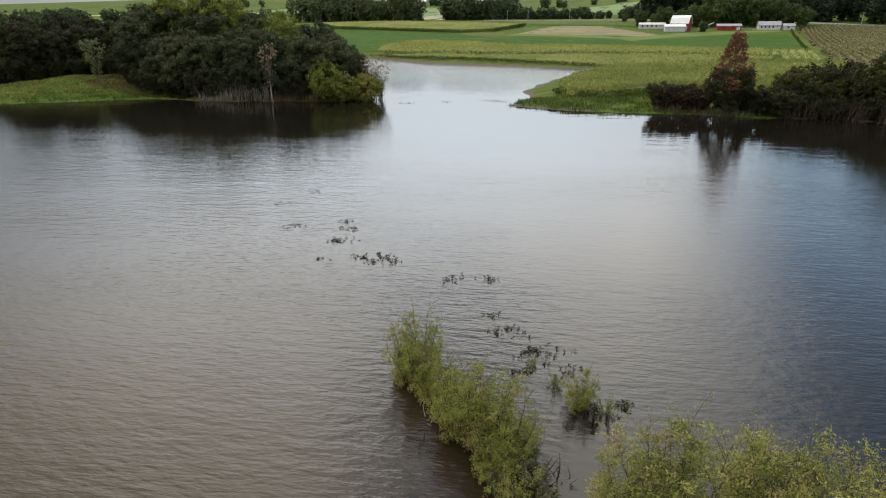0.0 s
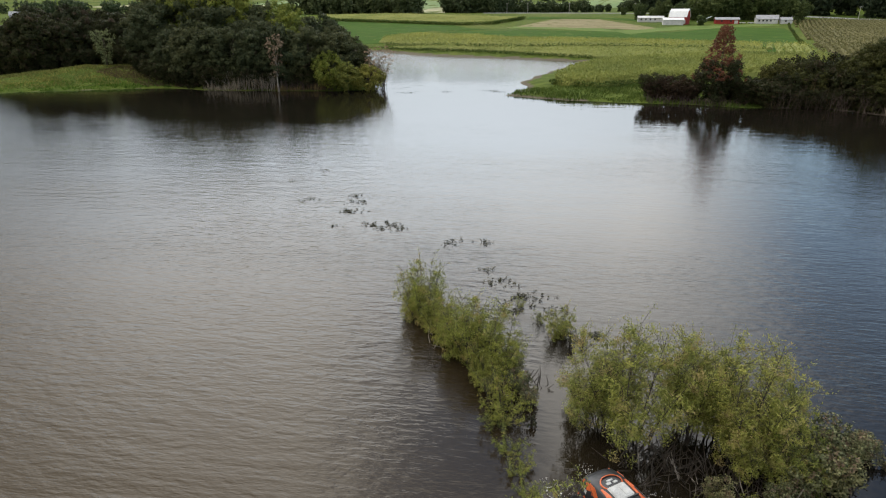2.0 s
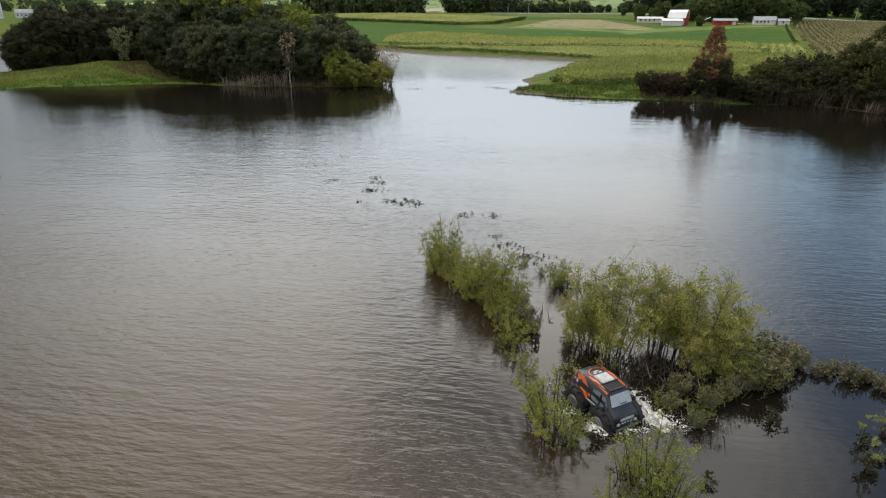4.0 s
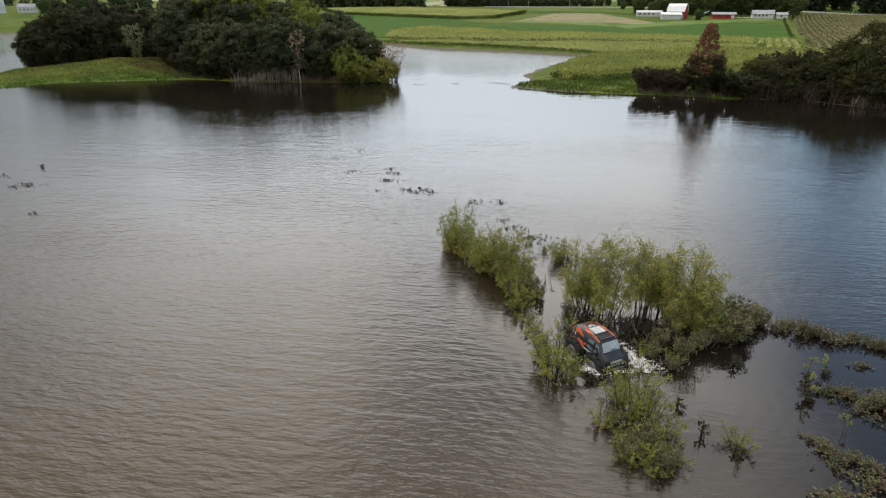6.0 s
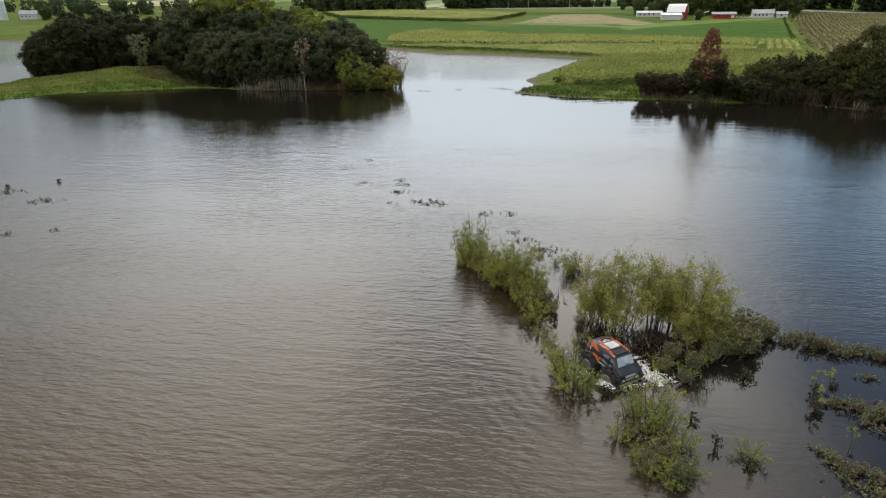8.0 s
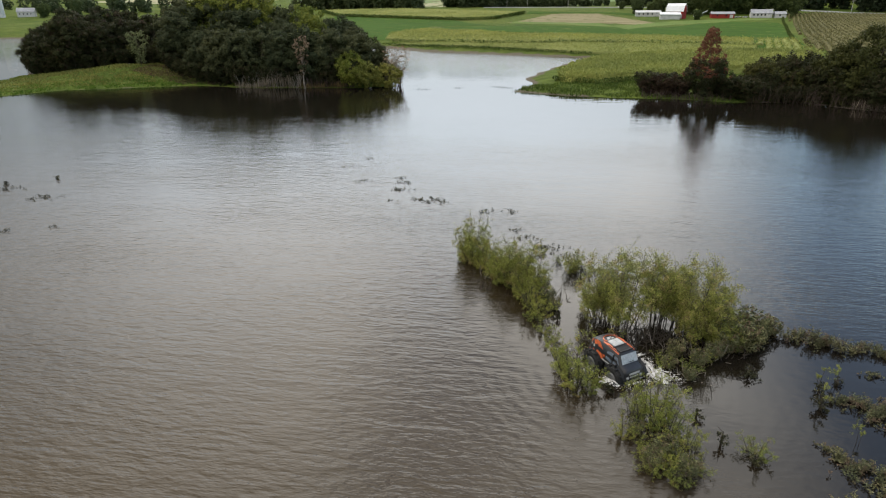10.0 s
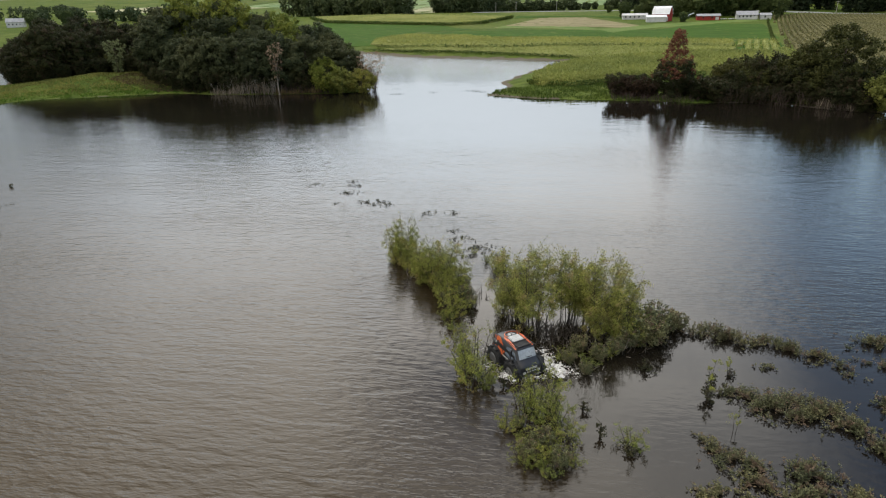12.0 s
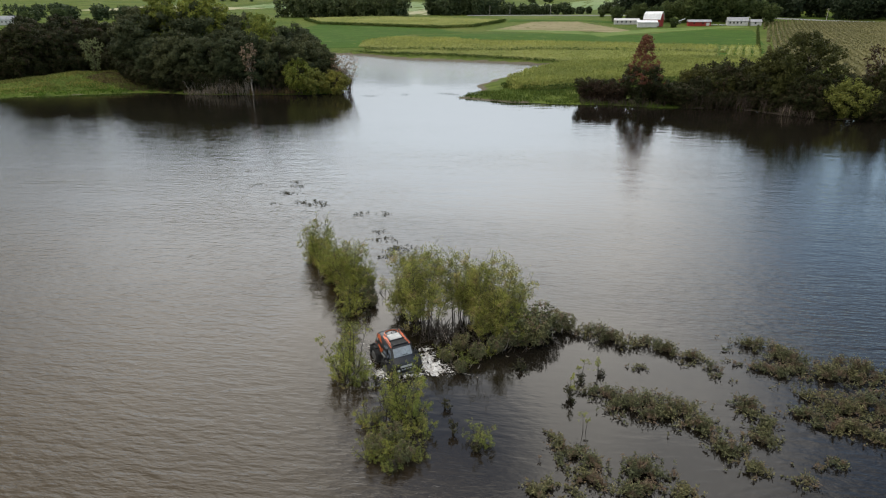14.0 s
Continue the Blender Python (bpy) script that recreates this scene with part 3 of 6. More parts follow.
crop_rows("corn_field", [(-84, 322), (-64, 310), (-32, 297), (-4, 291), (12, 293), (38, 286), (52, 281), (82, 272), (76, 250), (67, 250), (42, 245), (20, 262), (-5, 275), (-31, 288), (-59, 300)],
          (CORN, CORN_LEAF), "shorter green corn below a grassy break on the far shore", 1.7, 1.7, -27, 2.5, 9, 0.8, 14)
crop_rows("corn_field", [(96, 313), (114, 315), (94, 245), (78, 243)], (CORN, CORN_LEAF), "ripening corn in wide-set end rows", 2.2, 3.3, 73, 2.5, 8, 0.8, 8)
field_sheet("grass_strip", [(95, 315), (116, 317), (95, 243), (77, 241)], GREEN_CROP, "deep green sheet on the ground under wide-set corn rows", "crop field", 0.08)
crop_rows("corn_field", [(-240, 650), (-164, 668), (-24, 625), (-46, 556), (-74, 541), (-202, 592)], (CORN, CORN_LEAF),
          "pale tasselled corn strip with a dark shaded edge", 2.6, 3.2, -16, 5.0, 6, 1.1, 5)
crop_rows("corn_field", [(208, 606), (232, 610), (340, 575), (300, 390), (200, 250), (150, 190), (100, 192), (99, 235), (105, 276), (135, 365), (172, 486)], (DRY_CORN, DRY_LEAF),
          "drying brownish corn in straight rows", 2.4, 3.0, 72, 5.0, 9, 0.9, 6)


def crop_edge(line, height, label, seed, dense=9.0, depth=0.8, size=0.9):
    """The green lower leaves along the open side of a corn field."""
    rng = np.random.default_rng(seed)
    P = np.array(line, float)
    seg = np.hypot(*np.diff(P, axis=0).T)
    run = np.concatenate([[0], np.cumsum(seg)])
    n = int(run[-1] * dense)
    u = rng.uniform(0, run[-1], n)
    x, y = np.interp(u, run, P[:, 0]) + rng.normal(0, depth * 0.5, n), np.interp(u, run, P[:, 1]) + rng.normal(0, depth, n)
    at = np.stack([x, y, ground_z(x, y) + height * rng.uniform(0.0, 0.8, n)], -1)
    ang = rng.uniform(0, 2 * math.pi, n)
    along = np.stack([np.cos(ang), np.sin(ang), rng.uniform(0.1, 1.4, n)], -1)
    q = leaf_quads(rng, at, along, rng.normal(0, 1, (n, 3)), size, size * 0.2)
    return tagged(quads_mesh("corn_edge", q, EDGE_LEAF), label, "corn", kind="stuff")


crop_edge([(-236, 640), (-202, 590), (-142, 566), (-74, 539), (-58, 545), (-46, 554), (-24, 618)], 2.7, "dark green leafy edge of the pale corn strip", 21, 26, 1.2, 1.3)
crop_edge([(-84, 329), (-64, 316), (-32, 301), (-4, 296), (12, 297), (38, 290), (52, 285), (84, 277)], 1.9, "dark green leafy edge of the upper corn", 22, 8)
crop_edge([(-84, 319), (-59, 298), (-31, 286), (-5, 273), (18, 261)], 1.0, "green leafy edge of the shore corn", 23, 10)
crop_edge([(1, 167), (6, 161), (12, 157), (22, 164), (38, 173), (50, 180)], 1.5, "dark green lower leaves of the corn on the spit", 24, 34, 0.6, 0.6)
field_sheet("grass_strip", [(-32, 499), (12, 484), (46, 452), (51, 425), (60, 444), (88, 478), (114, 502), (146, 531), (179, 543), (176, 562), (140, 549), (100, 531), (84, 516), (62, 484), (45, 470), (38, 506), (8, 516), (-28, 527)],
            LIGHT_GRASS, "light green mown grass strip between crop and stubble", "grass strip", 0.12)
field_sheet("grass_strip", [(-20, 640), (60, 628), (100, 600), (78, 590), (48, 622), (2, 622), (-22, 612)], GREEN_CROP, "deep green strip of crop below the road", "crop field", 0.1)


def road_strip(name, line, width, mat, label):
    verts, faces = [], []
    pts = []
    for (ax, ay), (bx, by) in zip(line, line[1:]):
        k = int(math.hypot(bx - ax, by - ay) / 12) + 1
        pts += [(ax + (bx - ax) * i / k, ay + (by - ay) * i / k) for i in range(k)]
    pts.append(line[-1])
    for i, (x, y) in enumerate(pts):
        (ax, ay), (bx, by) = pts[max(i - 1, 0)], pts[min(i + 1, len(pts) - 1)]
        d = Vector((bx - ax, by - ay)).normalized()
        z = z_at(x, y)
        for s, dz in ((-1.8, -1.2), (-1, 0.5), (1, 0.5), (1.8, -1.2)):
            verts.append((x - d.y * s * width / 2, y + d.x * s * width / 2, z + dz))
    for i in range(len(pts) - 1):
        for k in range(3):
            a = i * 4 + k
            faces.append((a, a + 1, a + 5, a + 4))
    return tagged(link_mesh(name, verts, faces, mat), label, "road", kind="structure")


road_strip("road", [(-75, 742), (17, 735), (90, 715), (160, 690), (229, 645), (280, 610), (420, 560), (700, 520)], 9, ASPHALT, "pale grey country road on a low embankment")


# ---- trees ----
def clump_quads(rng, clumps, per, size, droop=0.0, tufts=8, loose=0.3, broad=0.42):
    """Leaves in tufts on the outside of round lobes; most face outwards, some hang loose."""
    out = []
    for (cx, cy, cz), r in clumps:
        n = max(8, int(per * r * r))
        sub = unit(rng.normal(0, 1, (tufts, 3)) + np.array([0, 0, 0.35])) * rng.uniform(0.55, 0.95, (tufts, 1))
        pick = rng.integers(0, tufts, n)
        spread = unit(rng.normal(0, 1, (n, 3))) * rng.uniform(0.15, 0.46, (n, 1))
        d = sub[pick] + spread
        at = np.array([cx, cy, cz]) + d * r * np.array([1, 1, 0.82])
        wild = (rng.uniform(0, 1, (n, 1)) < loose) * 0.9 + 0.22
        normal = unit(unit(d) * 0.6 + unit(spread) * 0.5 + np.array([0, 0, 0.15]) + rng.normal(0, 1, (n, 3)) * wild)
        along = np.cross(normal, rng.normal(0, 1, (n, 3))) + np.array([0, 0, -droop])
        out.append(leaf_quads(rng, at, along, normal, size, size * broad))
    return np.concatenate(out)


def crown_clumps(rng, height, spread, low, count, r0, r1, top=0.35, cone=False, dome=False):
    """Lobe centres over an uneven crown: a dome, a cone, or widest below its middle."""
    res = []
    for i in range(count):
        k = (i + rng.uniform(0, 1)) / count
        a = i * 2.39996 + rng.uniform(-0.5, 0.5)
        if dome:
            up = 1.0 - 1.95 * k
            rr = spread * math.sqrt(max(0.0, 1 - up * up)) * rng.uniform(0.72, 1.12)
            z = height * (0.5 + 0.4 * up * rng.uniform(0.86, 1.1))
            res.append(((rr * math.cos(a), rr * math.sin(a), z), rng.uniform(r0, r1)))
            continue
        z = low + (1 - low) * k
        w = spread * (math.sin(math.pi * min(1, 0.16 + 0.84 * (1 - k) ** (1.0 - top) + 0.02)) ** 0.6 if k > 0.05 else 0.7)
        if cone:
            w = spread * (1.08 - k)
        rr = w * math.sqrt(rng.uniform(0.25, 1.0))
        res.append(((rr * math.cos(a), rr * math.sin(a), z * height - r0 * 0.6 * k), rng.uniform(r0, r1)))
    return res


def branch_paths(rng, height, spread, radius, count, low=0.25):
    trunk = [((0, 0, -0.6), radius * 1.3)]
    x = y = 0.0
    for k in range(1, 7):
        x, y = x + rng.normal(0, 0.12), y + rng.normal(0, 0.12)
        trunk.append(((x, y, height * 0.8 * k / 6), radius * (1 - 0.85 * k / 6)))
    limbs = []
    for i in range(count):
        k = low + (0.75 - low) * i / count
        z0, a = height * k, i * 2.4 + rng.uniform(-0.4, 0.4)
        ln = spread * rng.uniform(0.6, 0.95)
        limbs.append([((ln * f * math.cos(a + f * 0.3), ln * f * math.sin(a + f * 0.3), z0 + height * 0.22 * f ** 0.8), radius * 0.4 * (1 - 0.85 * f)) for f in (0, 0.35, 0.7, 1)])
    return trunk, limbs


def tree(name, label, height, spread, leaf, bark, seed, low=0.22, count=70, r0=0.9, r1=1.6, per=60, size=0.5, radius=0.22, top=0.35, limbs=9, cone=False, dome=False):
    rng = np.random.default_rng(seed)
    root = tagged(new(name), label, "tree")
    trunk, arms = branch_paths(rng, height, spread, radius, limbs)
    link_mesh("trunk", *tubes([trunk], 7), bark, root, smooth=True)
    for a in arms:
        link_mesh("limb", *tubes([a], 4), bark, root, smooth=True)
    quads_mesh("crown", clump_quads(rng, crown_clumps(rng, height, spread, low, count, r0, r1, top, cone, dome), per, size), leaf, root)
    return root


def put(ob, x, y, turn=0.0, size=1.0, z=None, tall=1.0):
    """Set the thing down at x, y, or a copy of it."""
    m = Matrix.Translation((x, y, z_at(x, y) if z is None else z)) @ Matrix.Rotation(turn, 4, "Z") @ Matrix.Diagonal((size, size, size * tall, 1))
    return copy_thing(ob, m)


rnd = random.Random(7)


class Stand:
    """A few grown shapes of one kind; each placing copies one, and unused originals never stay."""

    def __init__(self, makers, group):
        self.shapes, self.group, self.count = [m() for m in makers], group, 0

    def add(self, x, y, height_scale=1.0, tall=1.0, shape=None, z=None, label=""):
        k = self.count % len(self.shapes) if shape is None else shape
        self.count += 1
        ob = put(self.shapes[k], x, y, rnd.uniform(0, 6.28), height_scale, z, tall=tall)
        tagged(ob, label, group=self.group)
        return ob

    def done(self):
        for s in self.shapes:
            for o in [*s.children_recursive, s]:
                bpy.data.objects.remove(o)


OAK_LABEL = "tall dark green oak tree in full leaf on the wooded point"
oaks = Stand([lambda k=k: tree("oak_tree", OAK_LABEL, 14, 4.4, OAK_LEAF, BARK, 20 + k, count=42, r0=1.3, r1=2.4, per=150, size=0.36, dome=True) for k in range(5)], "oaks on the wooded point")
spots = []


def free(x, y, gap):
    if all((x - a) ** 2 + (y - b) ** 2 > gap * gap for a, b in spots):
        spots.append((x, y))
        return True
    return False


# front edge of the wood along the water
for x, y, h in [(-93, 155, 0.85), (-87, 153, 0.95), (-80, 151, 1.0), (-74, 151, 1.0), (-68, 151, 0.95), (-62, 152, 1.0), (-56, 154, 0.98), (-51, 156, 0.9), (-47, 160, 0.78)]:
    spots.append((x, y))
    oaks.add(x, y, h)
for _ in range(900):
    x, y = rnd.uniform(-116, -48), rnd.uniform(157, 192)
    if float(shore_distance(x, y)) > 4 and y > 158 + max(0, (-95 - x)) * 0.55 and free(x, y, 6.4 if y < 170 else 8.5):
        oaks.add(x, y, rnd.uniform(0.82, 1.15) * (1.25 if -112 < x < -70 and y > 166 else 1.0))
# the left stand's shade is put into its darker leaf colour
dark_oaks = Stand([lambda k=k: tree("oak_tree", "tree in the left of the wood, its shade put into very dark leaves", 14, 4.4, SCRUB_LEAF, BARK, 26 + k, count=42, r0=1.3, r1=2.4, per=150, size=0.36, dome=True) for k in range(3)], "dark trees in the wood")
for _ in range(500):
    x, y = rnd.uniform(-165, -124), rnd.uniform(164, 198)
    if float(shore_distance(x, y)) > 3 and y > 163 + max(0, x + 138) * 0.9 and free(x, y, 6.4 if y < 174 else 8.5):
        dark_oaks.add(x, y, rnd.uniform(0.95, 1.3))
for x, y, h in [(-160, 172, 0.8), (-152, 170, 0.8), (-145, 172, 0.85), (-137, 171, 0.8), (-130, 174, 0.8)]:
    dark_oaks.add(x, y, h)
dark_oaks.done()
oaks.done()
bright = Stand([lambda k=k: tree("maple_tree", "tree with bright yellow-green crown among the oaks", 15, 3.6, LIGHT_LEAF, BARK, 90 + k, count=34, r0=1.1, r1=1.9, per=130, size=0.36, dome=True) for k in range(2)], "light-leaved trees in the wood")
for x, y, h in [(-101, 172, 1.5), (-97, 173, 1.45), (-88.5, 172, 1.55), (-84.5, 173, 1.48), (-69.5, 171, 1.24), (-66.5, 169, 1.2), (-62.5, 160, 1.12)]:
    bright.add(x, y, h)
bright.done()

shrubs = Stand([lambda k=k: tree("shrub", "yellow-green leafy shrub at the water's edge", 4.6, 2.3, (LIGHT_LEAF, OLIVE_LEAF)[k], BARK, 40 + k, count=40, r0=0.6, r1=1.0, per=200, size=0.22, radius=0.07, limbs=6, dome=True) for k in range(2)], "shrubs at the shore")
shrubs.add(-50.0, 150.4, 1.5, 1.25, 0)
shrubs.add(-45.4, 150.0, 1.35, 0.98, 1, label="rounded olive-yellow shrub at the water's edge")
shrubs.add(-40.9, 151.6, 1.4, 0.92, 1, label="rounded olive-yellow shrub at the water's edge")
shrubs.add(69.0, 124.9, 1.6, 0.95, 1, label="large round olive-green bush over the dark water")
mound_tree = tree("leaning_tree", "pale olive tree with leaning grey stems against the dark wood", 9.5, 2.8, PALE_LEAF, BARK, 45, low=0.12, count=46, r0=0.5, r1=1.0, per=55, size=0.36, radius=0.1, limbs=8)
mound_tree.matrix_basis = Matrix.Translation((-118, 164, z_at(-118, 164)))

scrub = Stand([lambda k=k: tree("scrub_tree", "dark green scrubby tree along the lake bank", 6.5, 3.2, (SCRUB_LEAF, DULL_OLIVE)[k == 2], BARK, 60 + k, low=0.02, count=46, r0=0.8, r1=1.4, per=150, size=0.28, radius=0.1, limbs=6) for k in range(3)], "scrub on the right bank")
for x, y, h in [(43, 141, 0.75), (47, 140, 0.9), (50.5, 141, 1.0), (54, 140.5, 1.05), (57, 137, 1.1), (60, 134, 1.1), (63, 132, 1.0), (52, 145, 1.1), (58, 142, 1.2), (63, 138, 1.3), (29, 143, 0.5), (36, 144, 0.7), (68, 132, 1.1), (76, 131, 1.1), (84, 128, 1.2), (92, 124, 1.2), (100, 121, 1.3), (110, 118, 1.3), (74, 138, 1.0), (88, 134, 1.2)]:
    scrub.add(x, y, h)
for x, y, h in [(45, 144, 1.1), (50, 146, 1.25), (55, 145, 1.35), (61, 139, 1.4), (66, 128.5, 0.9), (63, 130, 1.0), (80, 132, 1.4), (86, 130, 1.4), (96, 127, 1.5), (104, 122, 1.5)]:
    scrub.add(x, y, h)
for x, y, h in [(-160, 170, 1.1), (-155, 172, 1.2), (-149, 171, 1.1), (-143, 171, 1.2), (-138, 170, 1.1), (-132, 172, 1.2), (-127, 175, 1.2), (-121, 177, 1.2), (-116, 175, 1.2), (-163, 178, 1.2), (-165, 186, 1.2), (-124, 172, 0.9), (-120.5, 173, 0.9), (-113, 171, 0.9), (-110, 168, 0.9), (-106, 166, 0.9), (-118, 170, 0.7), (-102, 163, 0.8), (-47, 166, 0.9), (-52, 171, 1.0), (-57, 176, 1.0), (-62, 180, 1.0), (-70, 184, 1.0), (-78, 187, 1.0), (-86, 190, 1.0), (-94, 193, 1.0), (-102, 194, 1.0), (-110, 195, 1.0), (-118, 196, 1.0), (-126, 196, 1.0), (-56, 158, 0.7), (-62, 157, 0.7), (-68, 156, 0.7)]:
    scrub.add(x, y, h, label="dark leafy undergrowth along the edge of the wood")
for x in np.arange(42, 66, 2.6):
    y = 137.2 if x < 53 else 137.2 - (x - 53) * 0.95
    scrub.add(float(x), y + rnd.uniform(0, 1), rnd.uniform(0.5, 0.8), 0.9, int(x) % 2)
for x, y in [(38.2, 139.6), (40.6, 139.4), (41.8, 142), (37, 142.6), (29.8, 143.6), (26.4, 144.6), (22, 145), (44, 138.4), (71.2, 124.9), (72.6, 124.7), (66.6, 126.4), (73.5, 125.5), (76, 127), (79, 126.5), (82, 125.5), (86, 124), (90, 122.5), (94, 120.5), (98, 119), (102, 117.5), (61, 130.2), (64, 128.5), (75, 129), (81, 128), (88, 126)]:
    scrub.add(x, y, rnd.uniform(0.55, 0.85), 0.9, int(x) % 2)
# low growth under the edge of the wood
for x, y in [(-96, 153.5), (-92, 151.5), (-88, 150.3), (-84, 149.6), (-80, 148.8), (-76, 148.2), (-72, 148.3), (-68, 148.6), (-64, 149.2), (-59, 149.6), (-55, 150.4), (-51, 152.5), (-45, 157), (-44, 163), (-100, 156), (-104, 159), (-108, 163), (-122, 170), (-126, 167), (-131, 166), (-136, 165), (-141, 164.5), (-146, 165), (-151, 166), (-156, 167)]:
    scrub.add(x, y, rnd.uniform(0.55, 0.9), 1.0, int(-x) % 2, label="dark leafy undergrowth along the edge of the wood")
shrubs.done()
sumac = Stand([lambda: tree("sumac_bush", "dark maroon bush on the lake bank", 4.6, 3.0, MAROON_LEAF, BARK, 77, low=0.05, count=45, r0=0.6, r1=1.1, per=70, size=0.36, radius=0.07, limbs=6)], "maroon bushes on the bank")
for x, y, s in [(22.5, 143.0, 0.8), (25.5, 142.5, 1.0), (28.5, 142.0, 0.8), (39.0, 140.5, 0.5)]:
    sumac.add(x, y, s)
sumac.done()
big = Stand([lambda: tree("shade_tree", "broad dark tree with yellowing top over the bank", 14.5, 5.6, DULL_OLIVE, BARK, 71, count=60, r0=1.1, r1=2.0, per=130, size=0.34, dome=True)], "shade trees")
big.add(64.8, 136, 1.06)
big.add(59.5, 138.5, 0.8)
big.done()
scrub.done()

# the rust-topped tree on the bank
rust = tree("rust_topped_tree", "narrow tree with rust-red dying top and dark green lower crown", 14.4, 4.8, RUST_LEAF, BARK, 81, low=0.3, count=80, r0=0.5, r1=1.05, per=110, size=0.28, radius=0.2, cone=True)
_rng = np.random.default_rng(82)
quads_mesh("lower_crown", clump_quads(_rng, crown_clumps(_rng, 8.0, 4.6, 0.05, 60, 0.9, 1.5), 130, 0.3), SCRUB_LEAF, rust, "dark green lower foliage")
rust.matrix_basis = Matrix.Translation((33.5, 141, z_at(33.5, 141)))
dead = tree("dying_tree", "half-dead tree with withered pale brown leaves", 12.6, 1.9, DEAD_LEAF, PALE_BARK, 83, low=0.3, count=46, r0=0.4, r1=0.8, per=40, size=0.4, radius=0.2)
dead.matrix_basis = Matrix.Translation((-61.2, 146.9, z_at(-61.2, 146.9)))
bare = tree("dying_shrub", "bare-twigged reddish-grey shrub at the tip of the point", 10.0, 3.6, DEAD_LEAF, PALE_BARK, 84, low=0.15, count=80, r0=0.5, r1=1.0, per=26, size=0.3, radius=0.12, limbs=34)
bare.matrix_basis = Matrix.Translation((-39.6, 156.2, z_at(-39.6, 156.2)))

thin_tree = tree("thinning_tree", "reddish-brown thinning tree with bare twigs above the bank", 12.6, 3.0, MAROON_LEAF, PALE_BARK, 86, low=0.2, count=60, r0=0.5, r1=1.0, per=40, size=0.36, radius=0.14, limbs=20)
thin_tree.matrix_basis = Matrix.Translation((77, 133, z_at(77, 133)))


def far_wood(name, label, spots_, leaf, size=2.6, per=1.7, seed=1):
    """A distant wood as one mass of leaf clumps over many crowns."""
    rng = np.random.default_rng(seed)
    out, trunks = [], []
    for x, y, h in spots_:
        z, w = z_at(x, y), h * rng.uniform(0.34, 0.46)
        cl = [((x + a, y + b, z + c), r * 1.25) for (a, b, c), r in crown_clumps(rng, h, w, 0.02, 26, h * 0.1, h * 0.16)]
        out.append(clump_quads(rng, cl, per, size))
        trunks.append([((x, y, z - 0.5), h * 0.02), ((x, y, z + h * 0.6), h * 0.01)])
    ob = quads_mesh(name, np.concatenate(out), leaf)
    tagged(ob, label, "woodland", kind="stuff")
    link_mesh("trunks", *tubes(trunks, 4), BARK, ob)
    return ob


def scatter(x0, x1, y0, y1, n, h0, h1, seed):
    r = random.Random(seed)
    return [(r.uniform(x0, x1), r.uniform(y0, y1), r.uniform(h0, h1)) for _ in range(n)]


far_wood("far_wood", "dense dark woodland behind the farm", scatter(105, 640, 745, 800, 130, 24, 36, 3) + [(x, float(np.interp(x, [229, 280, 420, 700], [645, 610, 560, 520])) + 14 + 0.9 * (y - 690), z) for x, y, z in scatter(222, 640, 690, 750, 90, 16, 28, 4)] + scatter(105, 240, 735, 760, 26, 12, 22, 41) + scatter(250, 520, 760, 830, 50, 24, 36, 42), FAR_DARK, seed=2)
far_wood("far_wood", "dark green woodland clump beyond the fields", scatter(-240, -150, 690, 740, 34, 18, 27, 5) + scatter(-290, -240, 690, 760, 14, 20, 27, 55), HAZED_LEAF, seed=3)
far_wood("far_wood", "dark green woodland clump beyond the fields", scatter(-125, -40, 750, 800, 34, 10, 24, 6), HAZED_LEAF, seed=4)
far_wood("hedgerow", "dark bushy hedgerow behind the road", scatter(-60, 210, 765, 790, 90, 6, 13, 7), HAZED_LEAF, seed=5)
far_wood("hedgerow", "dark rough hedge between green crop and brown corn", [(101 + 102 * k + rnd.uniform(-0.5, 0.5), 276 + 328 * k, rnd.uniform(0.4, 0.9)) for k in np.linspace(0, 1, 160)], HEDGE_LEAF, 0.6, 14.0, seed=8)
far_wood("hedgerow", "tree line on the far hills", scatter(-900, -420, 760, 820, 36, 12, 18, 8) + scatter(-700, -300, 1250, 1330, 30, 12, 18, 9) + scatter(-560, -440, 640, 680, 16, 10, 16, 10), HAZED_LEAF, seed=6)
far_wood("far_wood", "woodland on the distant ridge", scatter(-300, 700, 1500, 1600, 60, 16, 24, 11), HAZED_LEAF, 3.0, 2.0, seed=7)


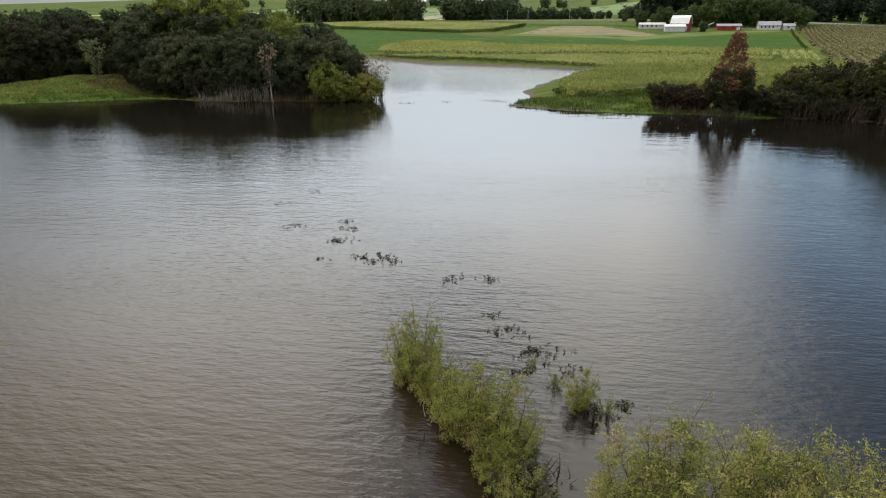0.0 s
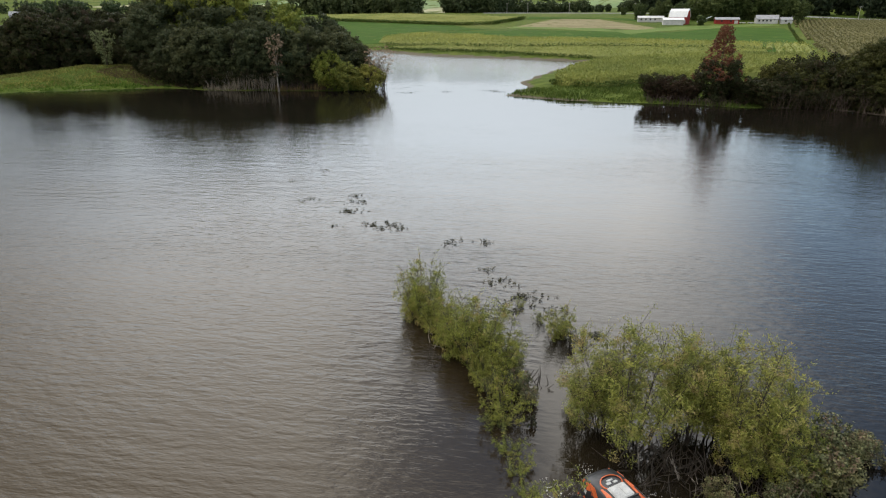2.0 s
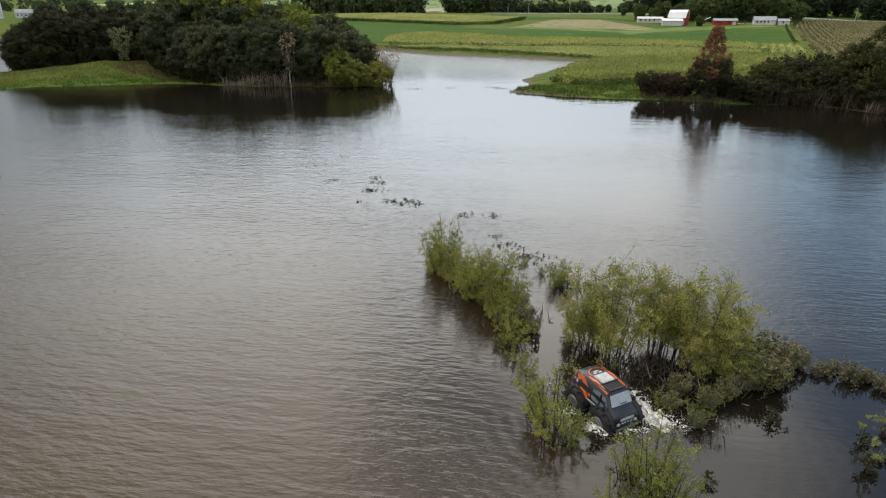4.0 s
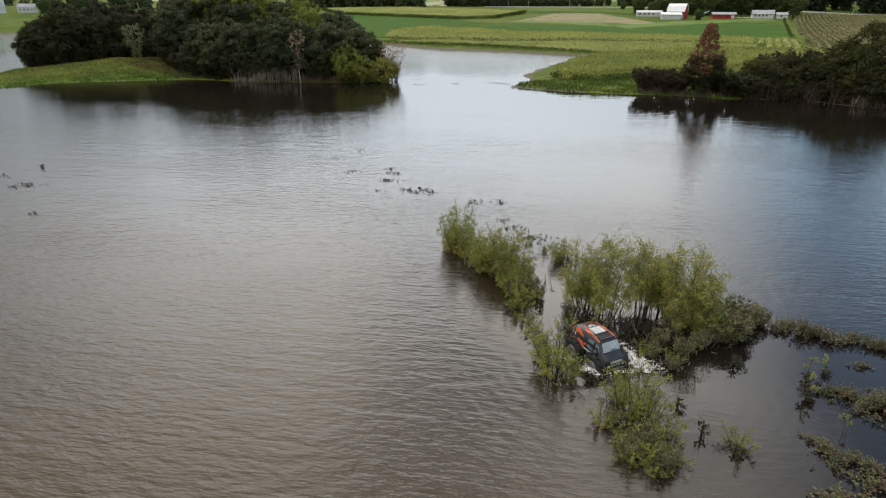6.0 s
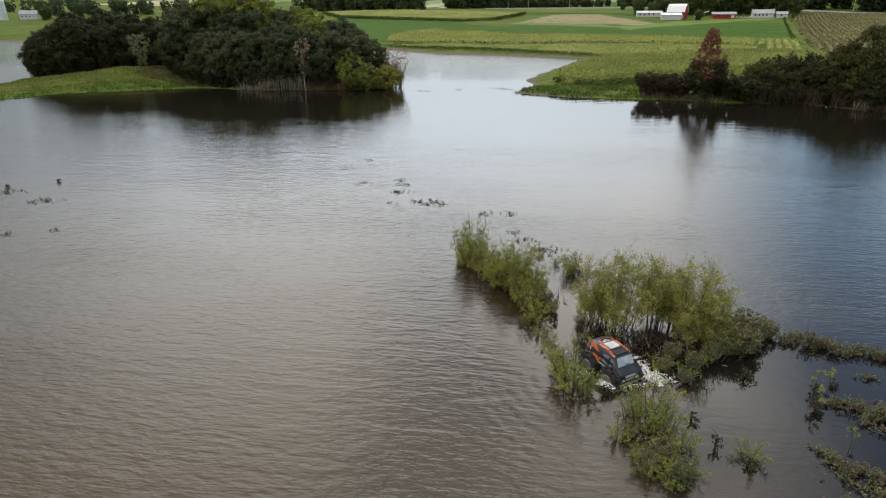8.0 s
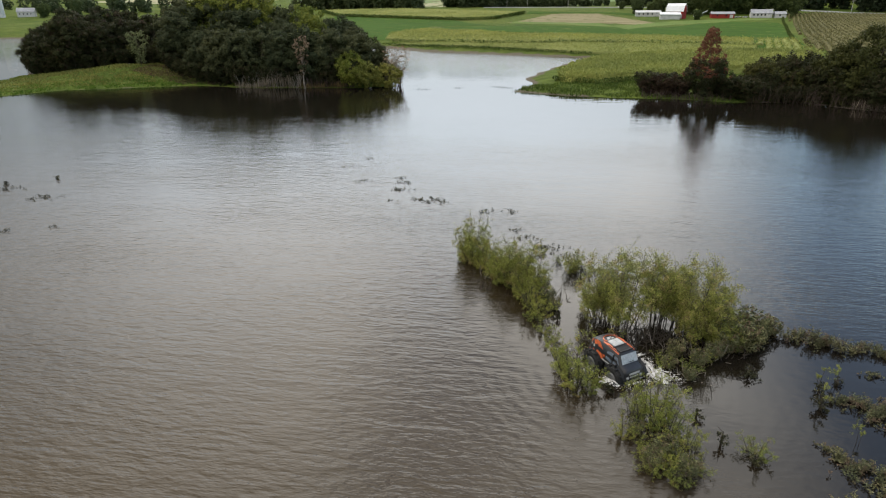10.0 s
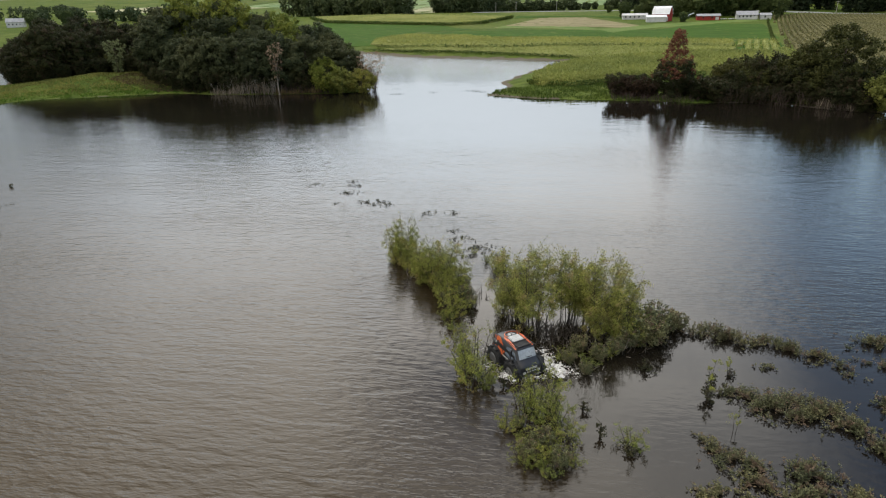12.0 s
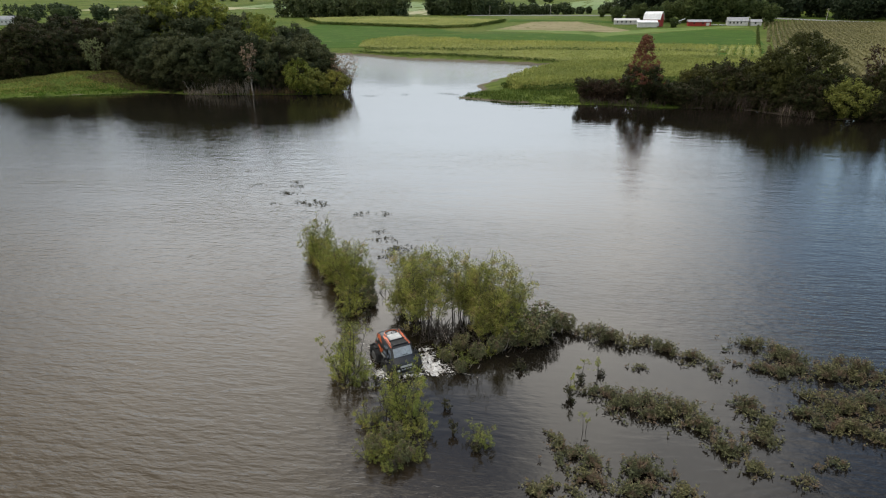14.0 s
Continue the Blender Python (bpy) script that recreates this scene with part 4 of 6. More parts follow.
# ---- flooded willows ----
def willow(label, height, spread, stems, seed, per_twig=22, twigs=15, leaf=0.17, lean=(0, 0), low=0.22, plume=620, leaf_mat=WILLOW_LEAF):
    rng = np.random.default_rng(seed)
    root = tagged(new("willow_bush"), label, "willow", "willows standing in the water")
    quads, twig_paths, puffs = [], [], []
    for s in range(stems):
        a, reach = s * 2.4 + rng.uniform(-0.5, 0.5), spread * rng.uniform(0.25, 1.0)
        hh = height * rng.uniform(0.55, 1.0) * (1 - 0.25 * (reach / spread) ** 2)
        tip = np.array([1.1 * reach * math.cos(a) + lean[0], 1.1 * reach * math.sin(a) + lean[1], hh])
        start = np.array([0.3 * reach * math.cos(a) + rng.normal(0, 0.2), 0.3 * reach * math.sin(a) + rng.normal(0, 0.2), -0.7])
        bend = np.array([0.6 * tip[0], 0.6 * tip[1], hh * 0.5])
        def at(f):
            return (1 - f) ** 2 * start + 2 * f * (1 - f) * bend + f * f * tip
        link_mesh("stem", *tubes([[(at(f), 0.042 * (1 - 0.85 * f)) for f in (0, 0.2, 0.4, 0.6, 0.8, 1.0)]], 4), WILLOW_BARK, root, smooth=True)
        for f in np.arange(low + 0.1, 1.0, 0.55 / height):
            if rng.uniform() < 0.3:
                continue
            puffs.append((at(f) + rng.normal(0, 0.13, 3) + np.array([0.22 * math.cos(a), 0.22 * math.sin(a), 0.0]), height * rng.uniform(0.07, 0.15) * (1.25 - 0.5 * f)))
        for t in range(twigs):
            f = low + (1.0 - low) * ((t + rng.uniform(0, 1)) / twigs) ** 0.75
            p = at(min(f, 1.0))
            ang = rng.uniform(0, 2 * math.pi)
            out = unit(np.array([math.cos(ang), math.sin(ang), rng.uniform(0.3, 2.2)]))
            ln = height * rng.uniform(0.13, 0.3) * (1.1 - 0.3 * f) * min(1.0, 0.45 + f)
            droop = np.array([out[0], out[1], -0.3]) * 0.25 * ln
            n = per_twig
            k = np.sqrt(rng.uniform(0.03, 1.0, n))[:, None]
            base = p + out * ln * k + droop * k ** 2 + rng.normal(0, 0.07 * height / 4, (n, 3))
            along = unit(out + rng.normal(0, 0.7, (n, 3)) + np.array([0, 0, -0.1]))
            quads.append(leaf_quads(rng, base, along, rng.normal(0, 0.6, (n, 3)) + np.array([0, 0, 1.0]), leaf, leaf * 0.15))
            twig_paths.append([(p, 0.012), (p + out * ln * 0.5 + droop * 0.25, 0.008), (p + out * ln + droop, 0.003)])
    tagged(link_mesh("twig_growth", *tubes(twig_paths, 3), WILLOW_BARK, root), kind="stuff")
    quads.append(clump_quads(rng, puffs, plume, leaf * 1.05, 0.25, 6, 0.5, 0.17))
    quads_mesh("foliage", np.concatenate(quads), leaf_mat, root)
    return root


W = "willow bush with narrow yellow-green leaves standing in flood water"
willows = Stand([lambda: willow("tall slender " + W, 5.0, 1.35, 10, 101, 18, 14, 0.115, low=0.3, leaf_mat=WILLOW_YELLOW),
                 lambda: willow("dense " + W, 3.8, 1.85, 15, 102, 16, 14, 0.105, low=0.1, plume=900),
                 lambda: willow("low " + W, 2.4, 1.5, 11, 103, 14, 10, 0.095, low=0.12, plume=1500),
                 lambda: willow("tall spreading " + W, 4.8, 2.0, 12, 104, 18, 14, 0.115, low=0.32, leaf_mat=WILLOW_YELLOW),
                 lambda: willow("sparse " + W, 1.8, 0.3, 2, 105, 30, 6, 0.1, low=0.78, plume=300)], "willows standing in the water")
for x, y, s, k, t in [
        # the long row beside the open water: two full bushes, then lower and thinner
        (-6.7, 43.8, 0.5, 1, 1.35), (-5.9, 43.0, 0.78, 1, 1.15), (-5.0, 42.0, 0.55, 1, 1.0), (-4.0, 40.7, 0.62, 1, 1.0), (-3.2, 39.8, 0.74, 1, 1.0), (-2.4, 38.9, 0.86, 1, 1.05), (-1.5, 38.3, 0.72, 1, 1.05), (-0.8, 38.7, 0.45, 1, 0.9), (-1.9, 37.4, 0.5, 1, 0.9),
        (-1.2, 35.6, 0.72, 2, 1.05), (-0.7, 34.6, 0.66, 2, 0.95), (-1.0, 33.9, 0.4, 2, 0.7), (-0.4, 32.6, 0.42, 2, 0.75), (0.0, 31.5, 0.42, 2, 0.7), (0.4, 30.4, 0.34, 2, 0.7),
        # the bush by the vehicle
        (1.3, 27.4, 0.98, 2, 1.1), (1.9, 26.9, 0.6, 2, 0.95), (0.9, 28.6, 0.55, 2, 1.0), (0.6, 29.4, 0.36, 2, 0.9),
        # the clump in the foreground
        (4.8, 24.8, 0.92, 2, 1.2), (5.4, 24.0, 0.7, 2, 1.1), (4.1, 25.2, 0.6, 2, 1.0), (6.1, 22.9, 0.55, 2, 0.95), (3.4, 23.4, 0.4, 2, 1.1), (5.5, 21.8, 0.58, 2, 0.8), (4.3, 22.4, 0.42, 2, 0.8), (4.2, 21.0, 0.44, 2, 0.8), (5.3, 20.8, 0.45, 2, 0.7), (6.4, 21.6, 0.4, 2, 0.7),
        # the tall group
        (4.2, 33.7, 0.95, 3, 1.05), (4.0, 35.0, 0.85, 0, 1.05), (3.2, 34.6, 0.7, 3, 0.95), (6.6, 34.3, 0.82, 0, 1.15), (7.0, 35.6, 0.7, 0, 1.0), (8.4, 34.0, 0.92, 3, 1.05), (9.3, 34.8, 0.8, 3, 1.0), (8.3, 33.0, 0.6, 0, 0.9),
        (2.7, 35.8, 0.5, 3, 0.9), (9.0, 32.5, 0.6, 3, 0.85), (10.0, 32.8, 0.7, 1, 0.8), (10.8, 33.0, 0.75, 2, 0.85), (9.7, 33.6, 0.7, 1, 1.1), (7.9, 34.9, 0.7, 0, 1.1), (6.2, 30.2, 0.4, 2, 0.7), (7.7, 29.6, 0.42, 2, 0.7), (8.6, 30.6, 0.4, 2, 0.8),
        # beyond it
        (1.8, 42.2, 0.46, 1, 0.95), (2.8, 41.6, 0.36, 2, 1.1), (0.6, 43.6, 0.3, 2, 0.9), (-0.6, 45.4, 0.26, 2, 0.8),
        # lone small ones
        (9.0, 22.8, 0.5, 2, 0.75), (13.3, 27.0, 0.62, 4, 1.25), (14.0, 29.1, 0.62, 4, 1.1), (15.0, 29.3, 0.62, 4, 1.1), (13.9, 24.4, 0.5, 4, 1.2)]:
    willows.add(x, y, s * 1.12, t, k, z=0.0)
willows.done()


alders = Stand([lambda k=k: tree("alder_bush", "dark dull-green broad-leaved bush standing in the water", 1.9, 1.15, ALDER_LEAF, WET_BARK, 150 + k, low=0.05, count=52, r0=0.26, r1=0.46, per=420, size=0.12, radius=0.03, limbs=7) for k in range(2)], "dark bushes in the water")
for x, y, s in [(10.7, 32.9, 1.0), (11.4, 32.3, 0.85), (11.9, 33.6, 0.95), (10.2, 32.0, 0.7), (12.8, 34.2, 0.65), (10.0, 31.9, 0.55), (13.5, 34.5, 0.5)]:
    alders.add(x, y, s, z=0.0)
for x, y, s in [(-0.6, 38.0, 0.5), (-0.2, 36.6, 0.55), (0.3, 35.8, 0.4), (7.1, 31.0, 0.5), (8.2, 30.2, 0.45), (6.5, 29.6, 0.4), (9.2, 31.0, 0.5), (7.4, 28.6, 0.35), (5.0, 22.3, 0.5), (4.4, 21.5, 0.45), (5.8, 21.2, 0.45), (3.9, 23.6, 0.35), (-1.6, 36.4, 0.35)]:
    alders.add(x, y, s, z=0.0, label="dull brownish half-drowned bush among the willows")
alders.done()


# ---- weeds in the shallows ----
def weed_patch(x, y, rx, ry, turn, n, seed, tall=0.45, label="mat of dull green broad-leaved weeds rising from shallow water", leaf=WEED_LEAF):
    rng = np.random.default_rng(seed)
    px, py = rng.normal(0, 0.52 * rx, n * 3), rng.normal(0, 0.52 * ry, n * 3)
    ragged = np.sin(px * 3.1 + seed) * np.sin(py * 3.7 + seed * 1.7) + 0.6 * np.sin(px * 7.3 - seed) * np.sin(py * 6.1)
    keep = np.nonzero(ragged + rng.normal(0, 0.35, n * 3) > 0.12)[0][:int(n * 0.95)]
    px, py = px[keep], py[keep]
    n = len(px)
    r = np.minimum(1.0, np.hypot(px / rx, py / ry))
    c, s = math.cos(turn), math.sin(turn)
    gx, gy = x + px * c - py * s, y + px * s + py * c
    h = tall * rng.uniform(0.3, 1.0, n) * (1.1 - 0.6 * r)
    quads, stems = [], []
    for i in range(n):
        m = 10
        k = rng.uniform(0.15, 1.0, m)
        lean = rng.normal(0, 0.16, 2)
        at = np.stack([gx[i] + lean[0] * k, gy[i] + lean[1] * k, h[i] * k], -1)
        ang = rng.uniform(0, 2 * math.pi, m)
        along = np.stack([np.cos(ang), np.sin(ang), rng.uniform(-0.2, 0.9, m)], -1)
        quads.append(leaf_quads(rng, at, along, rng.normal(0, 0.5, (m, 3)) + np.array([0, 0, 1.0]), 0.115, 0.026))
        if i % 2 == 0:
            stems.append([((gx[i], gy[i], -0.3), 0.012), ((gx[i] + lean[0], gy[i] + lean[1], h[i]), 0.005)])
    ob = quads_mesh("weed_patch", np.concatenate(quads), leaf)
    tagged(ob, label, "water weeds", "weed patches", "stuff")
    link_mesh("stems", *tubes(stems, 3), WET_BARK, ob)
    return ob


REED = "upright dark green weed fringe standing in the water"
for i, (x, y, rx, ry, t, n, tall) in enumerate([
        (14.3, 34.1, 0.7, 0.5, 0, 70, 0.9), (15.4, 33.8, 1.0, 0.7, -0.2, 230, 1.1), (16.8, 33.3, 0.9, 0.6, -0.3, 170, 0.95), (18.4, 33.1, 0.8, 0.45, -0.4, 140, 0.85), (19.5, 32.6, 0.8, 0.4, -0.4, 120, 0.7), (20.6, 32.0, 0.7, 0.35, -0.4, 90, 0.7)]):
    weed_patch(x, y, rx, ry, t, n, 200 + i, tall, REED)
for i, (x, y, rx, ry, t, n, tall) in enumerate([
        # the long mat behind the saplings
        (15.0, 27.5, 1.0, 0.5, -0.4, 150, 0.6), (16.6, 26.8, 1.4, 1.2, -0.2, 400, 0.75), (18.4, 26.6, 1.5, 1.2, -0.2, 400, 0.75), (19.5, 25.6, 1.0, 0.7, -0.6, 180, 0.6), (20.4, 24.2, 0.9, 0.8, -0.7, 180, 0.6), (20.9, 22.9, 0.7, 0.5, 0, 80, 0.45),
        # the ragged mats in the foreground
        (12.9, 23.3, 0.8, 0.45, -0.6, 90, 0.5), (13.6, 22.3, 0.9, 0.65, 0, 180, 0.6), (14.1, 21.2, 0.8, 0.55, 0, 130, 0.5), (12.3, 20.3, 1.0, 0.45, 0, 130, 0.4), (16.2, 22.0, 1.0, 0.8, 0.2, 300, 0.7), (16.0, 20.8, 1.1, 0.5, 0, 180, 0.5), (17.6, 21.0, 0.8, 0.5, 0, 80, 0.4),
        # the strip across the channel
        (22.3, 27.8, 0.6, 0.6, -0.8, 130, 0.6), (22.4, 26.3, 0.6, 0.9, 0.2, 170, 0.6), (22.1, 25.0, 0.7, 0.45, 0, 100, 0.5),
        # the broad beds furthest out
        (25.0, 33.8, 1.4, 0.6, -0.3, 250, 0.8), (26.0, 32.3, 1.2, 1.0, -0.6, 300, 0.8), (25.3, 31.0, 1.0, 0.6, -0.3, 140, 0.6), (24.0, 31.4, 0.8, 0.35, 0, 80, 0.5), (27.6, 31.2, 1.3, 0.9, -0.3, 300, 0.8), (29.2, 31.8, 1.2, 1.1, 0, 320, 1.0), (30.8, 30.8, 1.3, 1.1, 0, 260, 0.8),
        (26.6, 28.3, 1.6, 0.9, -0.5, 360, 0.7), (28.7, 28.4, 1.5, 1.3, 0, 400, 0.8), (25.4, 27.0, 1.2, 0.6, -0.4, 240, 0.6), (26.8, 26.3, 1.4, 0.7, -0.2, 280, 0.6), (28.6, 25.7, 1.3, 0.7, 0, 220, 0.6), (24.6, 23.6, 0.9, 0.4, 0, 50, 0.4), (23.0, 22.4, 0.8, 0.4, 0, 36, 0.35),
        # stray plants
        (17.2, 30.5, 0.6, 0.2, 0, 26, 0.35), (21.3, 31.2, 0.7, 0.25, -0.5, 36, 0.45), (20.0, 31.3, 0.5, 0.2, 0, 20, 0.35), (22.7, 31.7, 0.4, 0.2, 0, 14, 0.4), (21.7, 30.1, 0.6, 0.2, -0.3, 22, 0.4), (22.6, 33.0, 0.5, 0.2, 0, 14, 0.4)]):
    weed_patch(x, y, rx, ry, t, n, 240 + i, tall)
DEBRIS = "small raft of dark floating weeds and grass"
for i, (x, y, rx, n) in enumerate([(-12.6, 58.4, 1.3, 50), (-11.4, 58.0, 0.9, 22), (-16.2, 61.7, 0.8, 30), (-16.7, 64.5, 0.7, 18), (-17.3, 66.5, 0.6, 12), (-21.5, 64.6, 0.8, 12), (-16.4, 57.5, 0.4, 8), (-6.4, 55.6, 0.6, 18), (-4.0, 55.8, 0.8, 14), (-24.9, 70.8, 0.8, 8), (-24.0, 75.6, 0.9, 10), (-60.7, 55.4, 1.6, 40), (-54, 52.8, 1.2, 40), (-45.4, 45.0, 0.5, 6), (-49, 43.3, 0.4, 12), (-30.8, 149, 1.6, 20), (-22.8, 152.6, 1.4, 16), (-13.1, 156.5, 1.8, 24), (-10.7, 154.5, 1.5, 20), (-1.9, 48.6, 0.7, 24), (-0.2, 46.6, 0.9, 40), (-2.8, 50.5, 0.5, 10), (-1.0, 44.6, 0.5, 14), (1.2, 45.0, 0.7, 16), (3.4, 42.4, 0.6, 20), (10.6, 29.4, 0.5, 16)]):
    weed_patch(x, y, rx * 1.25, rx * 0.75, 0.2, max(8, int(n * 1.1)), 300 + i, 0.22, DEBRIS, DEBRIS_LEAF)


# ---- the farm ----
RED_BOARD = surface("red_barn_boards", (0.22, 0.025, 0.02), (0.34, 0.045, 0.035), 0.3, 4, 0.8, 0.2, 0.02, (4, 4, 0.3))
WHITE_METAL = surface("white_sheet_metal", (0.62, 0.63, 0.64), (0.8, 0.8, 0.8), 0.2, 3, 0.45, 0.4)
WHITE_WALL = surface("white_siding", (0.44, 0.44, 0.43), (0.6, 0.59, 0.57), 0.3, 4, 0.7, 0.3)
GREY_ROOF = surface("grey_shingle", (0.24, 0.24, 0.25), (0.38, 0.38, 0.39), 0.4, 4, 0.85, 0.2)
DARK_OPENING = surface("dark_pane", (0.015, 0.016, 0.018), (0.03, 0.03, 0.035), 1, 6, 0.2, 0.5)
POLE_WOOD = surface("weathered_pole", (0.3, 0.28, 0.25), (0.45, 0.42, 0.38), 1, 8, 0.9, 0.1)
CONCRETE = surface("pale_concrete_stave", (0.5, 0.5, 0.48), (0.66, 0.65, 0.62), 0.3, 3, 0.85, 0.2)


def building(name, label, length, depth, eave, ridge, wall, roof, gambrel=False, openings=3, turn=0.0, at=(0, 0), doors=1):
    """A house or shed: four walls, a pitched or gambrel roof with thickness, doors and windows."""
    root = tagged(new(name), label, "building")
    hl, hd = length / 2, depth / 2
    prof = [(-hd - 0.4, eave - 0.3), (-hd * 0.62, eave + (ridge - eave) * 0.68), (0, ridge), (hd * 0.62, eave + (ridge - eave) * 0.68), (hd + 0.4, eave - 0.3)] if gambrel else [(-hd - 0.5, eave - 0.25), (0, ridge), (hd + 0.5, eave - 0.25)]
    bm = bmesh.new()
    box(bm, -hl, hl, -hd, hd, -1.5, eave)
    part("wall", bm, wall, root)
    for s in (-1, 1):
        bm = bmesh.new()
        inner = [(y * 0.96, z - 0.15) for y, z in prof]
        a = [bm.verts.new((s * hl, y, z)) for y, z in inner]
        b = [bm.verts.new((s * (hl - 0.25), y, z)) for y, z in inner]
        bm.faces.new(a)
        bm.faces.new(b[::-1])
        for i in range(len(a)):
            j = (i + 1) % len(a)
            bm.faces.new((a[i], b[i], b[j], a[j]))
        part("gable", bm, wall, root)
    bm = bmesh.new()
    over = hl + 0.5
    rings = [[bm.verts.new((x, y, z + dz)) for y, z in prof] for x in (-over, over) for dz in (0.0, 0.3)]
    n = len(prof)
    for i in range(n - 1):
        bm.faces.new((rings[1][i], rings[3][i], rings[3][i + 1], rings[1][i + 1]))
        bm.faces.new((rings[0][i], rings[0][i + 1], rings[2][i + 1], rings[2][i]))
        for p, q in ((0, 1), (3, 2)):
            bm.faces.new((rings[p][i], rings[q][i], rings[q][i + 1], rings[p][i + 1]))
    for i in (0, n - 1):
        bm.faces.new((rings[0][i], rings[1][i], rings[3][i], rings[2][i]))
    part("roof", bm, roof, root)
    for k in range(openings):
        x = -hl + length * (k + 0.7) / (openings + 0.6)
        bm = bmesh.new()
        box(bm, x - 0.6, x + 0.6, -hd - 0.06, -hd + 0.05, eave * 0.42, eave * 0.42 + 1.4)
        part("window", bm, DARK_OPENING, root)
    for k in range(doors):
        bm = bmesh.new()
        x = hl * 0.75 - k * 4
        box(bm, x - 1.3, x + 1.3, -hd - 0.08, -hd + 0.05, 0.0, min(eave * 0.75, 3.2))
        part("door", bm, wall if wall is not RED_BOARD else WHITE_WALL, root)
    root.matrix_basis = Matrix.Translation((*at, z_at(*at))) @ Matrix.Rotation(turn, 4, "Z")
    return root


building("barn", "tall red barn with a white gambrel roof", 14, 9, 5.6, 11.4, RED_BOARD, WHITE_METAL, True, 4, -0.5, (105, 560), 2)
building("shed", "low white metal lean-to shed beside the barn", 15.5, 6, 3.8, 5.2, WHITE_WALL, WHITE_METAL, False, 0, -0.05, (98.5, 551))
building("shed", "long white machine shed with small dark windows", 21, 9, 3.2, 4.6, WHITE_WALL, WHITE_WALL, False, 5, -0.05, (86, 586))
building("shed", "low red shed with a pale metal roof", 18, 8, 3.2, 4.6, RED_BOARD, GREY_ROOF, False, 2, -0.08, (143, 565))
building("farmhouse", "white farmhouse with a grey hipped roof", 16, 9, 3.2, 6.0, WHITE_WALL, GREY_ROOF, False, 5, -0.1, (175, 570))
building("garage", "small white garage beside the farmhouse", 8, 7, 3.0, 4.6, WHITE_WALL, GREY_ROOF, False, 1, -0.1, (188.5, 566))
building("farmhouse", "distant white farmhouse with a grey roof", 16, 9, 5, 8.5, WHITE_WALL, GREY_ROOF, False, 4, 0.5, (-545, 592))


def silo(x, y, label):
    root = tagged(new("silo"), label, "silo")
    bm = bmesh.new()
    bmesh.ops.create_cone(bm, cap_ends=True, segments=28, radius1=4.4, radius2=4.4, depth=20, matrix=Matrix.Translation((0, 0, 9)))
    for k in range(9):
        bmesh.ops.create_cone(bm, cap_ends=True, segments=28, radius1=4.48, radius2=4.48, depth=0.16, matrix=Matrix.Translation((0, 0, 1.5 + 2 * k)))
    part("stave_wall", bm, CONCRETE, root)
    bm = bmesh.new()
    bmesh.ops.create_uvsphere(bm, u_segments=24, v_segments=10, radius=4.5, matrix=Matrix.Translation((0, 0, 18.95)) @ Matrix.Diagonal((1, 1, 0.6, 1)))
    part("dome", bm, WHITE_METAL, root, "pale metal dome", True)
    root.matrix_basis = Matrix.Translation((x, y, z_at(x, y)))


silo(-566, 580, "pale concrete silo with a domed metal top")
silo(-577, 590, "pale concrete silo with a domed metal top")


def utility_pole(x, y, height=11.0, lean=0.0):
    root = tagged(new("utility_pole"), "weathered grey wooden utility pole with a crossarm", "utility pole", "poles along the road")
    link_mesh("pole", *tubes([[((0, 0, -1), 0.26), ((lean, 0, height), 0.16)]], 8), POLE_WOOD, root)
    bm = bmesh.new()
    box(bm, lean - 1.2, lean + 1.2, -0.08, 0.08, height - 0.9, height - 0.68)
    part("crossarm", bm, POLE_WOOD, root)
    for k in (-1.0, 0.0, 1.0):
        bm = bmesh.new()
        bmesh.ops.create_cone(bm, cap_ends=True, segments=8, radius1=0.09, radius2=0.06, depth=0.22, matrix=Matrix.Translation((lean + k, 0, height - 0.57)))
        part("insulator", bm, CONCRETE, root)
    root.matrix_basis = Matrix.Translation((x, y, z_at(x, y)))


for x, y in [(-48, 728), (-25, 727), (20, 722), (86, 700), (262, 612), (420, 548)]:
    utility_pole(x, y)

CAR_PAINT = surface("white_car_paint", (0.6, 0.6, 0.6), (0.75, 0.75, 0.75), 0.5, 4, 0.3, 0.5)
RUBBER = surface("black_rubber", (0.012, 0.012, 0.012), (0.03, 0.03, 0.03), 3, 30, 0.75, 0.3)


def parked_car(x, y, turn):
    root = tagged(new("parked_car"), "white car parked near the farm", "car", "cars at the farm")
    bm = bmesh.new()
    box(bm, -2.2, 2.2, -0.9, 0.9, 0.35, 0.95, 0.15)
    part("body", bm, CAR_PAINT, root)
    bm = bmesh.new()
    box(bm, -1.3, 1.0, -0.78, 0.78, 0.9, 1.5, 0.2)
    part("cabin", bm, DARK_OPENING, root, "dark glazed cabin")
    for wx_ in (-1.4, 1.4):
        for wy_ in (-0.85, 0.85):
            bm = bmesh.new()
            bmesh.ops.create_cone(bm, cap_ends=True, segments=14, radius1=0.34, radius2=0.34, depth=0.22, matrix=Matrix.Translation((wx_, wy_, 0.34)) @ Matrix.Rotation(math.pi / 2, 4, "X"))
            part("wheel", bm, RUBBER, root)
    root.matrix_basis = Matrix.Translation((x, y, z_at(x, y))) @ Matrix.Rotation(turn, 4, "Z")


